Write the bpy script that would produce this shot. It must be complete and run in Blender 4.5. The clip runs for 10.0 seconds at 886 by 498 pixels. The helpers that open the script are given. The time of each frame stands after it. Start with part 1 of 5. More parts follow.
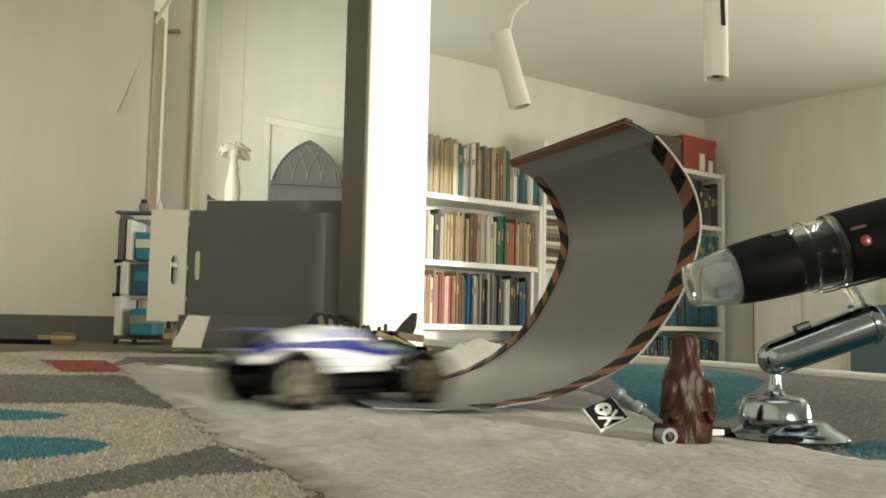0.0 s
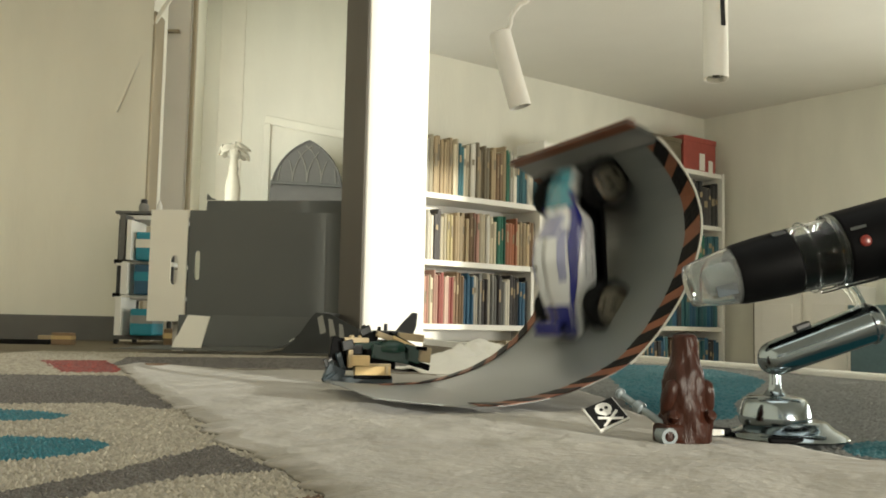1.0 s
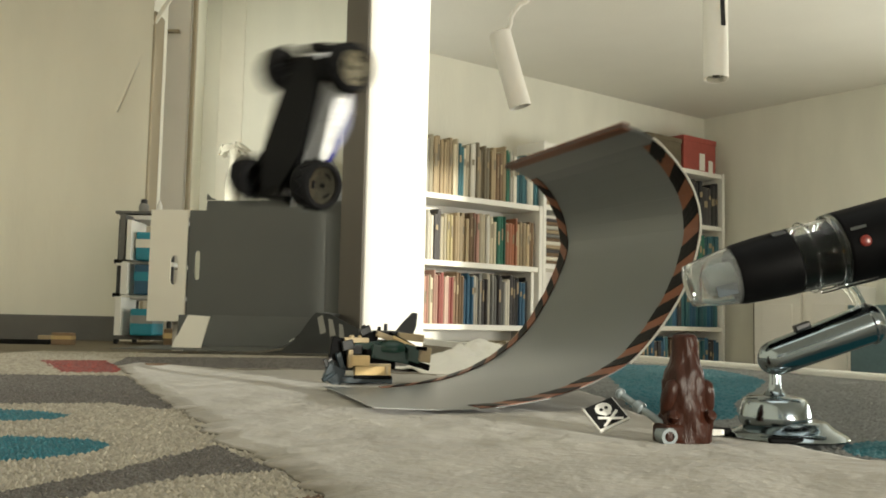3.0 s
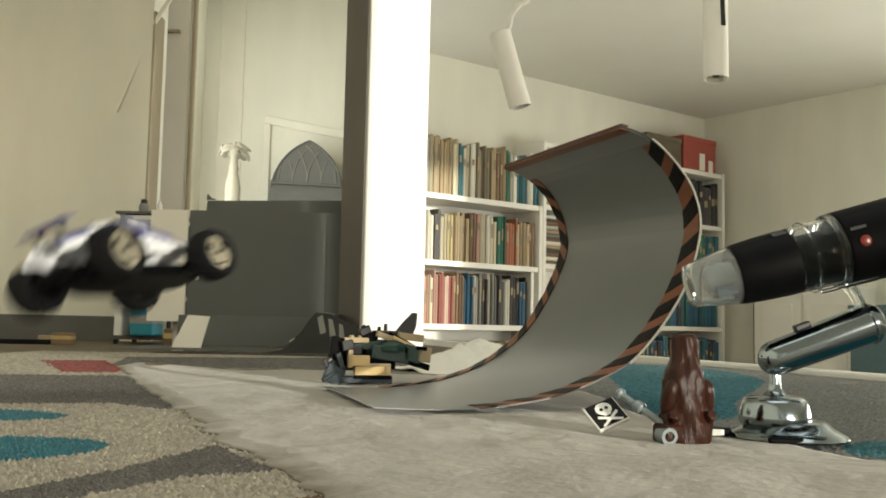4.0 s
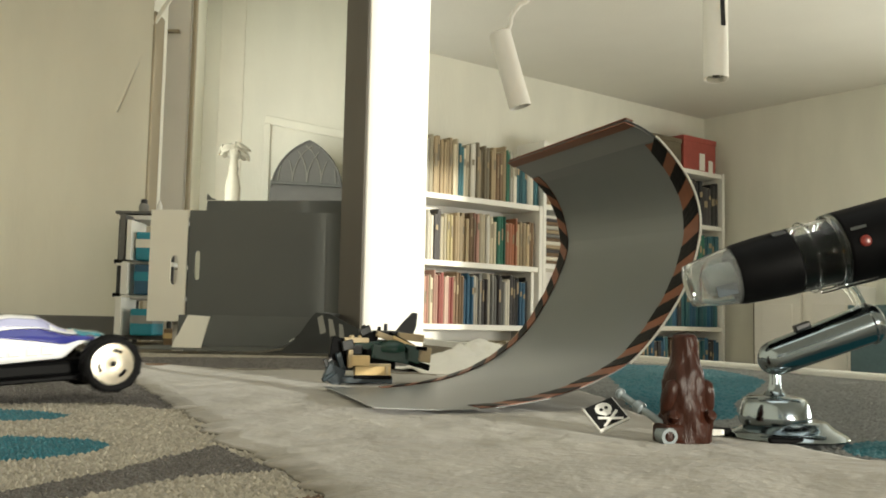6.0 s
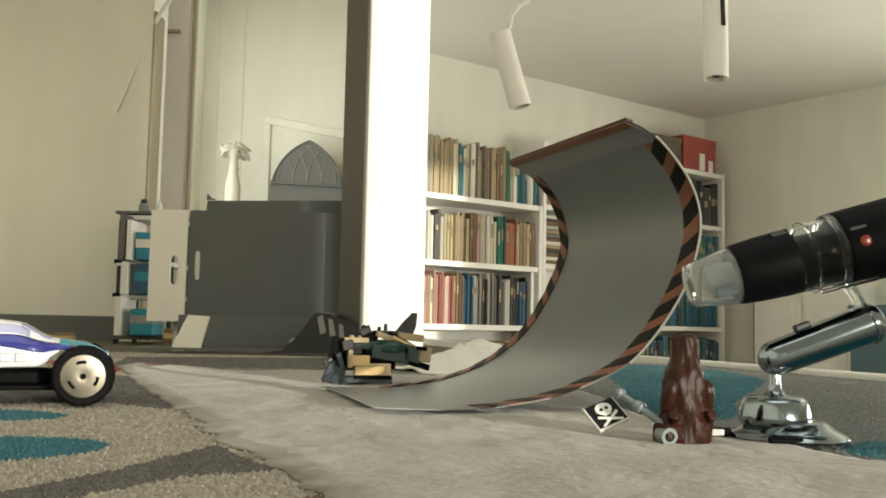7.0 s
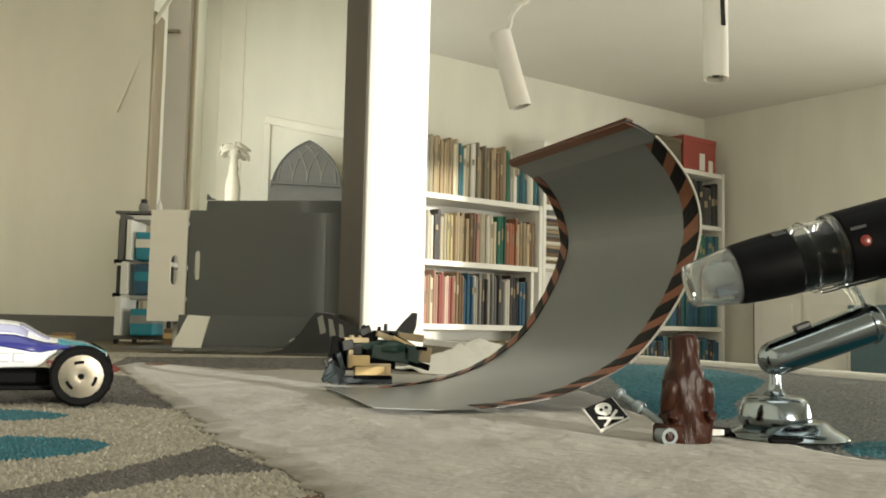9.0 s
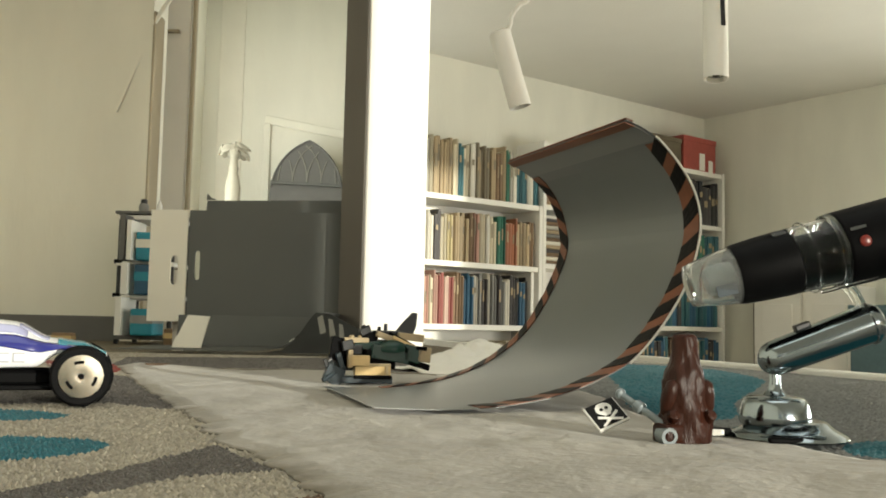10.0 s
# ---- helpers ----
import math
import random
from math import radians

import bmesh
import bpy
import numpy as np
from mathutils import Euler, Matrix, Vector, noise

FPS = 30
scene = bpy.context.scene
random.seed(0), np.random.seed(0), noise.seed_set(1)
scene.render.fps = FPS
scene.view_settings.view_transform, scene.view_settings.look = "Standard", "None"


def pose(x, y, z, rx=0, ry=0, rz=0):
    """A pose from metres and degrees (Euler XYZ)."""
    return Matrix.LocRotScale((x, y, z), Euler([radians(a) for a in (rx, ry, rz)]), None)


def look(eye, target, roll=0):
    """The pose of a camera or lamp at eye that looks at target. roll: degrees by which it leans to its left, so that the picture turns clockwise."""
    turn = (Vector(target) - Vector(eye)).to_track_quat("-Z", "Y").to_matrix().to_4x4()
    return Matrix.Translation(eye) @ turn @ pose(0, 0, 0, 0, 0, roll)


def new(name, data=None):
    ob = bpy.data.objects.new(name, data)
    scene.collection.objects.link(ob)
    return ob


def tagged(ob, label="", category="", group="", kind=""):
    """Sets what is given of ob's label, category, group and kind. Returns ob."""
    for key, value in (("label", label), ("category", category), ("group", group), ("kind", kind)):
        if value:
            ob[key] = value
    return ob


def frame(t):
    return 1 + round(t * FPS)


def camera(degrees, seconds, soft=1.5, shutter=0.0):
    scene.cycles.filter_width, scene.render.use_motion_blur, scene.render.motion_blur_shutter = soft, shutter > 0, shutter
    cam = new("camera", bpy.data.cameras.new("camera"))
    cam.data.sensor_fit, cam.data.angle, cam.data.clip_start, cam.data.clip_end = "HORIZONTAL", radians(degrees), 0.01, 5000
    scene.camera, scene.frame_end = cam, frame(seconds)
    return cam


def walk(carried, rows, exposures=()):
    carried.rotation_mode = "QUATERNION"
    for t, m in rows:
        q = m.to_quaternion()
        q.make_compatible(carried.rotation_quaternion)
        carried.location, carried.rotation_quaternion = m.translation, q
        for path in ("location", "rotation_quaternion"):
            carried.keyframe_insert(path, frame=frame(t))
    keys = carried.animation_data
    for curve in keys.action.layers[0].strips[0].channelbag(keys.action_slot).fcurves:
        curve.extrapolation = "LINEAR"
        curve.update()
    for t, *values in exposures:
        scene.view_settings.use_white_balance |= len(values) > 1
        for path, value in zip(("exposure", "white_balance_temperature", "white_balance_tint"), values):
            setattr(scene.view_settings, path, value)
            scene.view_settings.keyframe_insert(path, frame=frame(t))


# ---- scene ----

# camera: low over the rug, held still, tilted up a little
EYE = (0.0, 0.0, 0.056)
cam = camera(51, 10.0, soft=1.8, shutter=2.0)
STAND = pose(*EYE, 90 + 4.69, 0, 0) @ pose(0, 0, 0, 0, 0, 1.23)
walk(cam, [(0, STAND), (10, STAND)], exposures=[(0, -0.40, 6680, 3.5), (10, -0.40, 6680, 3.5)])

# ---------------------------------------------------------------- light
SUN_DIR = Vector((0.606, -0.796, 0.06)).normalized()      # towards the sun
world = bpy.data.worlds.new("sky")
scene.world = world
world.use_nodes = True
wn = world.node_tree
sky = wn.nodes.new("ShaderNodeTexSky")
sky.sky_type, sky.sun_disc = "NISHITA", False
sky.sun_elevation, sky.sun_rotation = math.asin(SUN_DIR.z), math.atan2(SUN_DIR.x, SUN_DIR.y)
wn.links.new(sky.outputs[0], wn.nodes["Background"].inputs[0])
wn.nodes["Background"].inputs[1].default_value = 0.1

sun = new("sun", bpy.data.lights.new("sun", "SUN"))
sun.data.energy, sun.data.angle, sun.data.color = 5.0, radians(0.6), (1.0, 0.94, 0.84)
sun.matrix_world = look(SUN_DIR * 8, (0, 0, 0))


def fill_light(name, eye, target, w, h, watts, colour):
    ob = new(name, bpy.data.lights.new(name, "AREA"))
    ob.data.shape, ob.data.size, ob.data.size_y = "RECTANGLE", w, h
    ob.data.energy, ob.data.color = watts, colour
    ob.matrix_world = look(eye, target)
    return ob


# ---------------------------------------------------------------- materials
def mat(name, base, rough=0.6, metal=0.0, var=0.12, scale=40.0, bump=0.0, bump_scale=200.0,
        second=None, coat=0.0, transmission=0.0, ior=1.45, spec=0.5, sheen=0.0, stretch=None, per_object=0.0, rough_var=0.07):
    m = bpy.data.materials.new(name)
    m.use_nodes = True
    nt = m.node_tree
    b = nt.nodes["Principled BSDF"]
    b.inputs["Roughness"].default_value = rough
    b.inputs["Metallic"].default_value = metal
    b.inputs["Coat Weight"].default_value = coat
    b.inputs["Transmission Weight"].default_value = transmission
    b.inputs["IOR"].default_value = ior
    b.inputs["Specular IOR Level"].default_value = spec
    b.inputs["Sheen Weight"].default_value = sheen
    tc = nt.nodes.new("ShaderNodeTexCoord")
    mp = nt.nodes.new("ShaderNodeMapping")
    nt.links.new(tc.outputs["Object"], mp.inputs[0])
    if stretch:
        mp.inputs["Scale"].default_value = stretch
    n1 = nt.nodes.new("ShaderNodeTexNoise")
    n1.inputs["Scale"].default_value, n1.inputs["Detail"].default_value = scale, 6
    n2 = nt.nodes.new("ShaderNodeTexNoise")
    n2.inputs["Scale"].default_value, n2.inputs["Detail"].default_value = scale * 0.13, 3
    nt.links.new(mp.outputs[0], n1.inputs[0])
    nt.links.new(mp.outputs[0], n2.inputs[0])
    add = nt.nodes.new("ShaderNodeMath")
    add.operation = "MULTIPLY_ADD"
    add.inputs[1].default_value = 0.5
    nt.links.new(n1.outputs[0], add.inputs[0])
    half = nt.nodes.new("ShaderNodeMath")
    half.operation = "MULTIPLY"
    half.inputs[1].default_value = 0.5
    nt.links.new(n2.outputs[0], half.inputs[0])
    nt.links.new(half.outputs[0], add.inputs[2])
    ramp = nt.nodes.new("ShaderNodeValToRGB")
    ramp.color_ramp.elements[0].position, ramp.color_ramp.elements[1].position = 0.3, 0.7
    c = Vector(base)
    lo = second if second else tuple(c * (1 - var))
    hi = tuple(min(1.0, v) for v in (c * (1 + var))) if not second else base
    ramp.color_ramp.elements[0].color = (*lo, 1)
    ramp.color_ramp.elements[1].color = (*hi, 1)
    nt.links.new(add.outputs[0], ramp.inputs[0])
    out = ramp.outputs[0]
    if per_object:
        oi = nt.nodes.new("ShaderNodeObjectInfo")
        hs = nt.nodes.new("ShaderNodeHueSaturation")
        mr = nt.nodes.new("ShaderNodeMapRange")
        mr.inputs[3].default_value, mr.inputs[4].default_value = 1 - per_object, 1 + per_object
        nt.links.new(oi.outputs["Random"], mr.inputs[0])
        nt.links.new(mr.outputs[0], hs.inputs["Value"])
        nt.links.new(out, hs.inputs["Color"])
        out = hs.outputs[0]
    nt.links.new(out, b.inputs["Base Color"])
    rr = nt.nodes.new("ShaderNodeMapRange")
    rr.inputs[3].default_value, rr.inputs[4].default_value = max(0.0, rough - rough_var), min(1.0, rough + rough_var)
    nt.links.new(n1.outputs[0], rr.inputs[0])
    nt.links.new(rr.outputs[0], b.inputs["Roughness"])
    if bump:
        n3 = nt.nodes.new("ShaderNodeTexNoise")
        n3.inputs["Scale"].default_value, n3.inputs["Detail"].default_value = bump_scale, 4
        nt.links.new(mp.outputs[0], n3.inputs[0])
        bp = nt.nodes.new("ShaderNodeBump")
        bp.inputs["Strength"].default_value, bp.inputs["Distance"].default_value = 1.0, bump
        nt.links.new(n3.outputs[0], bp.inputs["Height"])
        nt.links.new(bp.outputs[0], b.inputs["Normal"])
    return m


M = {}
M["plaster"] = mat("plaster", (0.78, 0.765, 0.67), 0.9, var=0.09, scale=6, stretch=(1, 1, 0.3), bump=0.0012, bump_scale=60)
M["ceiling"] = mat("ceiling_paint", (0.70, 0.685, 0.625), 0.9, var=0.04, scale=4, bump=0.001, bump_scale=60)
M["white_paint"] = mat("white_paint", (0.82, 0.80, 0.74), 0.45, var=0.05, scale=9, bump=0.0003, bump_scale=90)
M["taupe_paint"] = mat("taupe_paint", (0.36, 0.31, 0.22), 0.7, var=0.12, scale=14, bump=0.0004, bump_scale=60, stretch=(1, 1, 0.2))
M["old_wood"] = mat("old_wood", (0.17, 0.138, 0.088), 0.7, second=(0.10, 0.080, 0.050), scale=22, bump=0.0008, bump_scale=80, stretch=(1, 8, 1))
M["floor_wood"] = mat("floor_wood", (0.33, 0.28, 0.19), 0.45, second=(0.24, 0.20, 0.13), scale=18, bump=0.0005, bump_scale=60, stretch=(1, 9, 1), per_object=0.18)
M["pale_wood"] = mat("pale_wood", (0.52, 0.46, 0.36), 0.5, second=(0.44, 0.38, 0.29), scale=18, bump=0.0005, bump_scale=60, stretch=(1, 9, 1))
# dark tone for the shade on the pillar's left face
M["pillar_shade"] = mat("pillar_shade", (0.135, 0.12, 0.10), 0.6, var=0.1, scale=12, bump=0.0004, bump_scale=60, stretch=(1, 1, 0.2))
M["teal_fabric"] = mat("teal_fabric", (0.10, 0.16, 0.18), 0.9, var=0.15, scale=60, bump=0.0006, bump_scale=200)
M["rug"] = mat("rug_pile", (0.37, 0.345, 0.29), 0.95, second=(0.17, 0.155, 0.13), scale=260, bump=0.0016, bump_scale=420, sheen=0.2)
M["rug_grey"] = mat("rug_pile_grey", (0.10, 0.090, 0.079), 0.95, second=(0.055, 0.049, 0.043), scale=260, bump=0.0016, bump_scale=420, sheen=0.2)
M["rug_slate"] = mat("rug_pile_slate", (0.165, 0.168, 0.157), 0.95, second=(0.125, 0.127, 0.118), scale=260, bump=0.0012, bump_scale=420, sheen=0.2)
M["rug_teal"] = mat("rug_pile_teal", (0.012, 0.13, 0.165), 0.95, second=(0.008, 0.09, 0.115), scale=260, bump=0.0016, bump_scale=420, sheen=0.05)
M["rug_red"] = mat("rug_pile_red", (0.36, 0.05, 0.03), 0.95, second=(0.27, 0.035, 0.025), scale=260, bump=0.0014, bump_scale=420)
M["rug_brown"] = mat("rug_pile_brown", (0.20, 0.12, 0.07), 0.95, second=(0.15, 0.09, 0.05), scale=260, bump=0.0014, bump_scale=420)
# broad mottles: the felt's own blotches, deepened to stand in for shade on it
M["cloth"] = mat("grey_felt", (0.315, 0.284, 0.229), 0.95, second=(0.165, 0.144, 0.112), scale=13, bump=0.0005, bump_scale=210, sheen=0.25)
M["paper"] = mat("white_paper", (0.78, 0.76, 0.70), 0.8, var=0.05, scale=30, bump=0.0004, bump_scale=120)
M["sheet"] = mat("grey_card", (0.140, 0.152, 0.154), 0.38, spec=1.0, var=0.07, scale=14, rough_var=0.03, bump=0.00003, bump_scale=60)
# paler copy of the grey card, for the light on the bent lip
M["lip_card_lit"] = mat("lip_card_lit", (0.25, 0.255, 0.25), 0.5, var=0.06, scale=40, bump=0.0002, bump_scale=90)
M["tape_orange"] = mat("tape_orange", (0.20, 0.072, 0.035), 0.5, var=0.2, scale=150, bump=0.0001, bump_scale=400)
M["tape_black"] = mat("tape_black", (0.008, 0.0075, 0.007), 0.5, spec=0.15, var=0.25, scale=150, bump=0.0001, bump_scale=400)
M["card_grey"] = mat("card_grey", (0.112, 0.116, 0.108), 0.7, var=0.08, scale=9, bump=0.0003, bump_scale=60)
M["card_dark"] = mat("card_dark", (0.028, 0.030, 0.028), 0.7, var=0.3, scale=25, bump=0.0003, bump_scale=60)
M["card_white"] = mat("card_white", (0.80, 0.77, 0.67), 0.7, var=0.05, scale=9, bump=0.0003, bump_scale=60)
M["dark_stone"] = mat("dark_stone", (0.13, 0.128, 0.12), 0.7, var=0.12, scale=20, bump=0.001, bump_scale=60)
M["pale_stone"] = mat("pale_stone", (0.26, 0.255, 0.225), 0.7, var=0.12, scale=20, bump=0.001, bump_scale=60)
M["black_plastic"] = mat("black_plastic", (0.003, 0.003, 0.0033), 0.5, spec=0.07, var=0.3, scale=120, bump=0.00008, bump_scale=600)
M["rubber"] = mat("tyre_rubber", (0.007, 0.007, 0.0075), 0.8, spec=0.12, var=0.3, scale=200, bump=0.0002, bump_scale=500)
M["chrome"] = mat("chrome", (0.31, 0.355, 0.38), 0.13, rough_var=0.03, metal=1.0, var=0.03, scale=30)
M["rim_chrome"] = mat("rim_chrome", (0.46, 0.42, 0.345), 0.20, rough_var=0.02, metal=1.0, var=0.04, scale=60)
M["clear"] = mat("clear_plastic", (0.95, 0.97, 0.97), 0.03, var=0.01, scale=60, transmission=1.0, ior=1.22)
M["frosted"] = mat("frosted_plastic", (0.86, 0.88, 0.86), 0.10, var=0.05, scale=60, transmission=0.93, ior=1.22)
M["car_white"] = mat("car_white", (0.80, 0.81, 0.83), 0.25, var=0.03, scale=60, coat=0.6)
M["car_blue"] = mat("car_blue", (0.025, 0.03, 0.21), 0.25, var=0.12, scale=60, coat=0.6)
M["car_teal"] = mat("car_teal", (0.04, 0.27, 0.36), 0.25, var=0.1, scale=60, coat=0.6)
M["car_glass"] = mat("car_window_print", (0.36, 0.37, 0.55), 0.2, var=0.15, scale=60, coat=0.6)
M["decal"] = mat("grey_print", (0.38, 0.38, 0.42), 0.35, var=0.1, scale=90)
M["brown_plastic"] = mat("brown_plastic", (0.030, 0.0080, 0.0036), 0.42, var=0.35, scale=90, bump=0.0012, bump_scale=260, spec=0.28, stretch=(1, 1, 0.45))
M["grey_plastic"] = mat("grey_plastic", (0.17, 0.20, 0.21), 0.35, var=0.1, scale=90)
M["flag_white"] = mat("flag_white", (0.78, 0.77, 0.73), 0.45, var=0.05, scale=120)
M["gold"] = mat("gold_brick", (0.55, 0.40, 0.19), 0.33, metal=0.35, var=0.1, scale=120)
M["tan"] = mat("tan_brick", (0.46, 0.36, 0.21), 0.35, var=0.1, scale=120)
M["dark_green"] = mat("dark_green_brick", (0.008, 0.042, 0.030), 0.3, var=0.2, scale=120)
M["dark_grey"] = mat("dark_grey_brick", (0.015, 0.016, 0.017), 0.35, var=0.2, scale=120)
M["blue_grey"] = mat("blue_grey_brick", (0.022, 0.036, 0.045), 0.35, var=0.2, scale=120)
M["red"] = mat("red_print", (0.36, 0.075, 0.06), 0.4, var=0.15, scale=40)
M["teal_box"] = mat("teal_print", (0.02, 0.24, 0.33), 0.4, var=0.2, scale=25)
M["pale_ceramic"] = mat("pale_ceramic", (0.40, 0.375, 0.30), 0.5, var=0.12, scale=30, bump=0.0006, bump_scale=70)
M["book_pages"] = mat("book_pages", (0.66, 0.60, 0.46), 0.85, var=0.1, scale=80, stretch=(8, 1, 1))
M["red_light"] = mat("red_button", (0.15, 0.018, 0.012), 0.3, var=0.1, scale=200)


def tuft(name, light, dark):
    """Yarn: each tuft has a shade of its own."""
    m = mat(name, light, 0.95, second=dark, scale=300, bump=0.0005, bump_scale=900, sheen=0.08)
    nt = m.node_tree
    b = nt.nodes["Principled BSDF"]
    geo = nt.nodes.new("ShaderNodeNewGeometry")
    ramp = nt.nodes.new("ShaderNodeValToRGB")
    ramp.color_ramp.elements[0].color, ramp.color_ramp.elements[1].color = (*dark, 1), (*light, 1)
    nt.links.new(geo.outputs["Random Per Island"], ramp.inputs[0])
    nt.links.new(ramp.outputs[0], b.inputs["Base Color"])
    return m


M["tuft_rug"] = tuft("tuft_beige", (0.42, 0.376, 0.296), (0.25, 0.223, 0.172))
M["tuft_rug_slate"] = tuft("tuft_slate", (0.165, 0.168, 0.158), (0.130, 0.132, 0.123))
M["tuft_rug_grey"] = tuft("tuft_grey", (0.112, 0.098, 0.085), (0.066, 0.058, 0.050))
M["tuft_rug_teal"] = tuft("tuft_teal", (0.012, 0.135, 0.172), (0.008, 0.096, 0.124))
M["tuft_rug_red"] = tuft("tuft_red", (0.24, 0.022, 0.014), (0.12, 0.012, 0.008))
M["tuft_rug_brown"] = tuft("tuft_brown", (0.20, 0.12, 0.07), (0.10, 0.06, 0.035))


# ---------------------------------------------------------------- mesh helpers
def mesh_of(bm, name, material, smooth=None):
    bmesh.ops.recalc_face_normals(bm, faces=bm.faces[:])
    me = bpy.data.meshes.new(name)
    bm.to_mesh(me)
    bm.free()
    me.materials.append(material)
    if smooth:
        me.polygons.foreach_set("use_smooth", [True] * len(me.polygons))
        me.set_sharp_from_angle(angle=radians(smooth))
    return me


def part(name, bm, material, parent=None, label="", smooth=None, m=None):
    ob = new(name, mesh_of(bm, name, material, smooth))
    if parent:
        ob.parent = parent
    if m is not None:
        ob.matrix_basis = m
    if label:
        tagged(ob, label)
    return ob


def thing(name, label, category, m=Matrix(), group="", kind=""):
    ob = new(name)
    ob.empty_display_size = 0.02
    ob.matrix_basis = m
    return tagged(ob, label, category, group, kind)


def box(sx, sy, sz, m=Matrix(), bevel=0.0, bm=None, seg=2):
    """A box of that size about the origin of m."""
    one = bmesh.new()
    bmesh.ops.create_cube(one, size=1.0)
    bmesh.ops.scale(one, vec=(sx, sy, sz), verts=one.verts[:])
    if bevel:
        bmesh.ops.bevel(one, geom=one.edges[:], offset=bevel, segments=seg, affect="EDGES", profile=0.5)
    return merge(one, m, bm)


def merge(one, m, bm):
    bmesh.ops.transform(one, matrix=m, verts=one.verts[:])
    if bm is None:
        return one
    me = bpy.data.meshes.new("tmp")
    one.to_mesh(me)
    one.free()
    bm.from_mesh(me)
    bpy.data.meshes.remove(me)
    return bm


def lathe(profile, n=32, m=Matrix(), bm=None):
    """Turns (radius, z) pairs about z."""
    one = bmesh.new()
    rings = []
    for r, z in profile:
        if r < 1e-6:
            rings.append([one.verts.new((0, 0, z))])
        else:
            rings.append([one.verts.new((r * math.cos(2 * math.pi * i / n), r * math.sin(2 * math.pi * i / n), z)) for i in range(n)])
    for a, b in zip(rings, rings[1:]):
        for i in range(n):
            j = (i + 1) % n
            quad = [a[i % len(a)], a[j % len(a)], b[j % len(b)], b[i % len(b)]]
            quad = list(dict.fromkeys(quad))
            if len(quad) > 2:
                one.faces.new(quad)
    return merge(one, m, bm)


def rod(p, q, r, r2=None, n=20, bm=None, cap=0.15):
    """A round bar from p to q with slightly rounded ends."""
    p, q = Vector(p), Vector(q)
    r2 = r if r2 is None else r2
    length = (q - p).length
    c = min(r, r2) * cap
    prof = [(0, 0), (r - c, 0), (r, c), (r2, length - c), (r2 - c, length), (0, length)]
    m = Matrix.Translation(p) @ (q - p).to_track_quat("Z", "Y").to_matrix().to_4x4()
    return lathe(prof, n, m, bm)


def tube(points, r, n=10, bm=None):
    """A round bar bent through the points."""
    one = bmesh.new()
    pts = [Vector(p) for p in points]
    rings = []
    for i, p in enumerate(pts):
        d = (pts[min(i + 1, len(pts) - 1)] - pts[max(i - 1, 0)]).normalized()
        q = d.to_track_quat("Z", "Y").to_matrix()
        rings.append([one.verts.new(p + q @ Vector((r * math.cos(2 * math.pi * k / n), r * math.sin(2 * math.pi * k / n), 0))) for k in range(n)])
    for a, b in zip(rings, rings[1:]):
        for k in range(n):
            one.faces.new((a[k], a[(k + 1) % n], b[(k + 1) % n], b[k]))
    one.faces.new(rings[0])
    one.faces.new(rings[-1])
    return merge(one, Matrix(), bm)


def prism(outline, depth, m=Matrix(), bm=None, bevel=0.0):
    """A flat outline (x, y), thickened along z from 0 to depth."""
    one = bmesh.new()
    f = one.faces.new([one.verts.new((x, y, 0)) for x, y in outline])
    r = bmesh.ops.extrude_face_region(one, geom=[f])
    bmesh.ops.translate(one, vec=(0, 0, depth), verts=[v for v in r["geom"] if isinstance(v, bmesh.types.BMVert)])
    if bevel:
        bmesh.ops.bevel(one, geom=one.edges[:], offset=bevel, segments=1, affect="EDGES")
    return merge(one, m, bm)


def spline(ctrl, n):
    """Points along a smooth line through ctrl."""
    out = []
    c = [Vector(p) for p in ctrl]
    c = [2 * c[0] - c[1]] + c + [2 * c[-1] - c[-2]]
    for i in range(1, len(c) - 2):
        for k in range(n):
            s = k / n
            a, b, d, e = c[i - 1], c[i], c[i + 1], c[i + 2]
            out.append(0.5 * ((2 * b) + (d - a) * s + (2 * a - 5 * b + 4 * d - e) * s * s + (3 * b - a - 3 * d + e) * s ** 3))
    out.append(c[-2])
    return out


# ---------------------------------------------------------------- the room
W = Vector((0.796, 0.606, 0)).normalized()       # along the bookcase wall
N = Vector((0.606, -0.796, 0)).normalized()      # from that wall into the room
LOW, TOP = -0.75, 1.37                           # lower floor, ceiling; the rug's level is 0
CORNER = Vector((1.61, 5.70, 0))


def wall_between(name, p, q, z0, z1, thick, label, material="plaster", holes=()):
    """An upright wall from p to q; its body lies to the left of the way. holes: (from, to, low, high) along it."""
    p, q = Vector((*p, 0)), Vector((*q, 0))
    length = (q - p).length
    d = (q - p).normalized()
    m = Matrix.Translation(p) @ Matrix(((d.x, -d.y, 0, 0), (d.y, d.x, 0, 0), (0, 0, 1, 0), (0, 0, 0, 1)))
    bm = bmesh.new()
    xs = sorted({0.0, length, *[h[0] for h in holes], *[h[1] for h in holes]})
    for a, b in zip(xs, xs[1:]):
        cuts = [h for h in holes if h[0] <= a and b <= h[1]]
        spans = [(z0, z1)] if not cuts else [(z0, cuts[0][2]), (cuts[0][3], z1)]
        for lo, hi in spans:
            box(b - a, thick, hi - lo, Matrix.Translation(((a + b) / 2, thick / 2, (lo + hi) / 2)), bm=bm)
    ob = part(name, bm, M[material], None, "", None, m)
    return tagged(ob, label, "wall", "", "structure")


def flat(p):
    return (p.x, p.y)


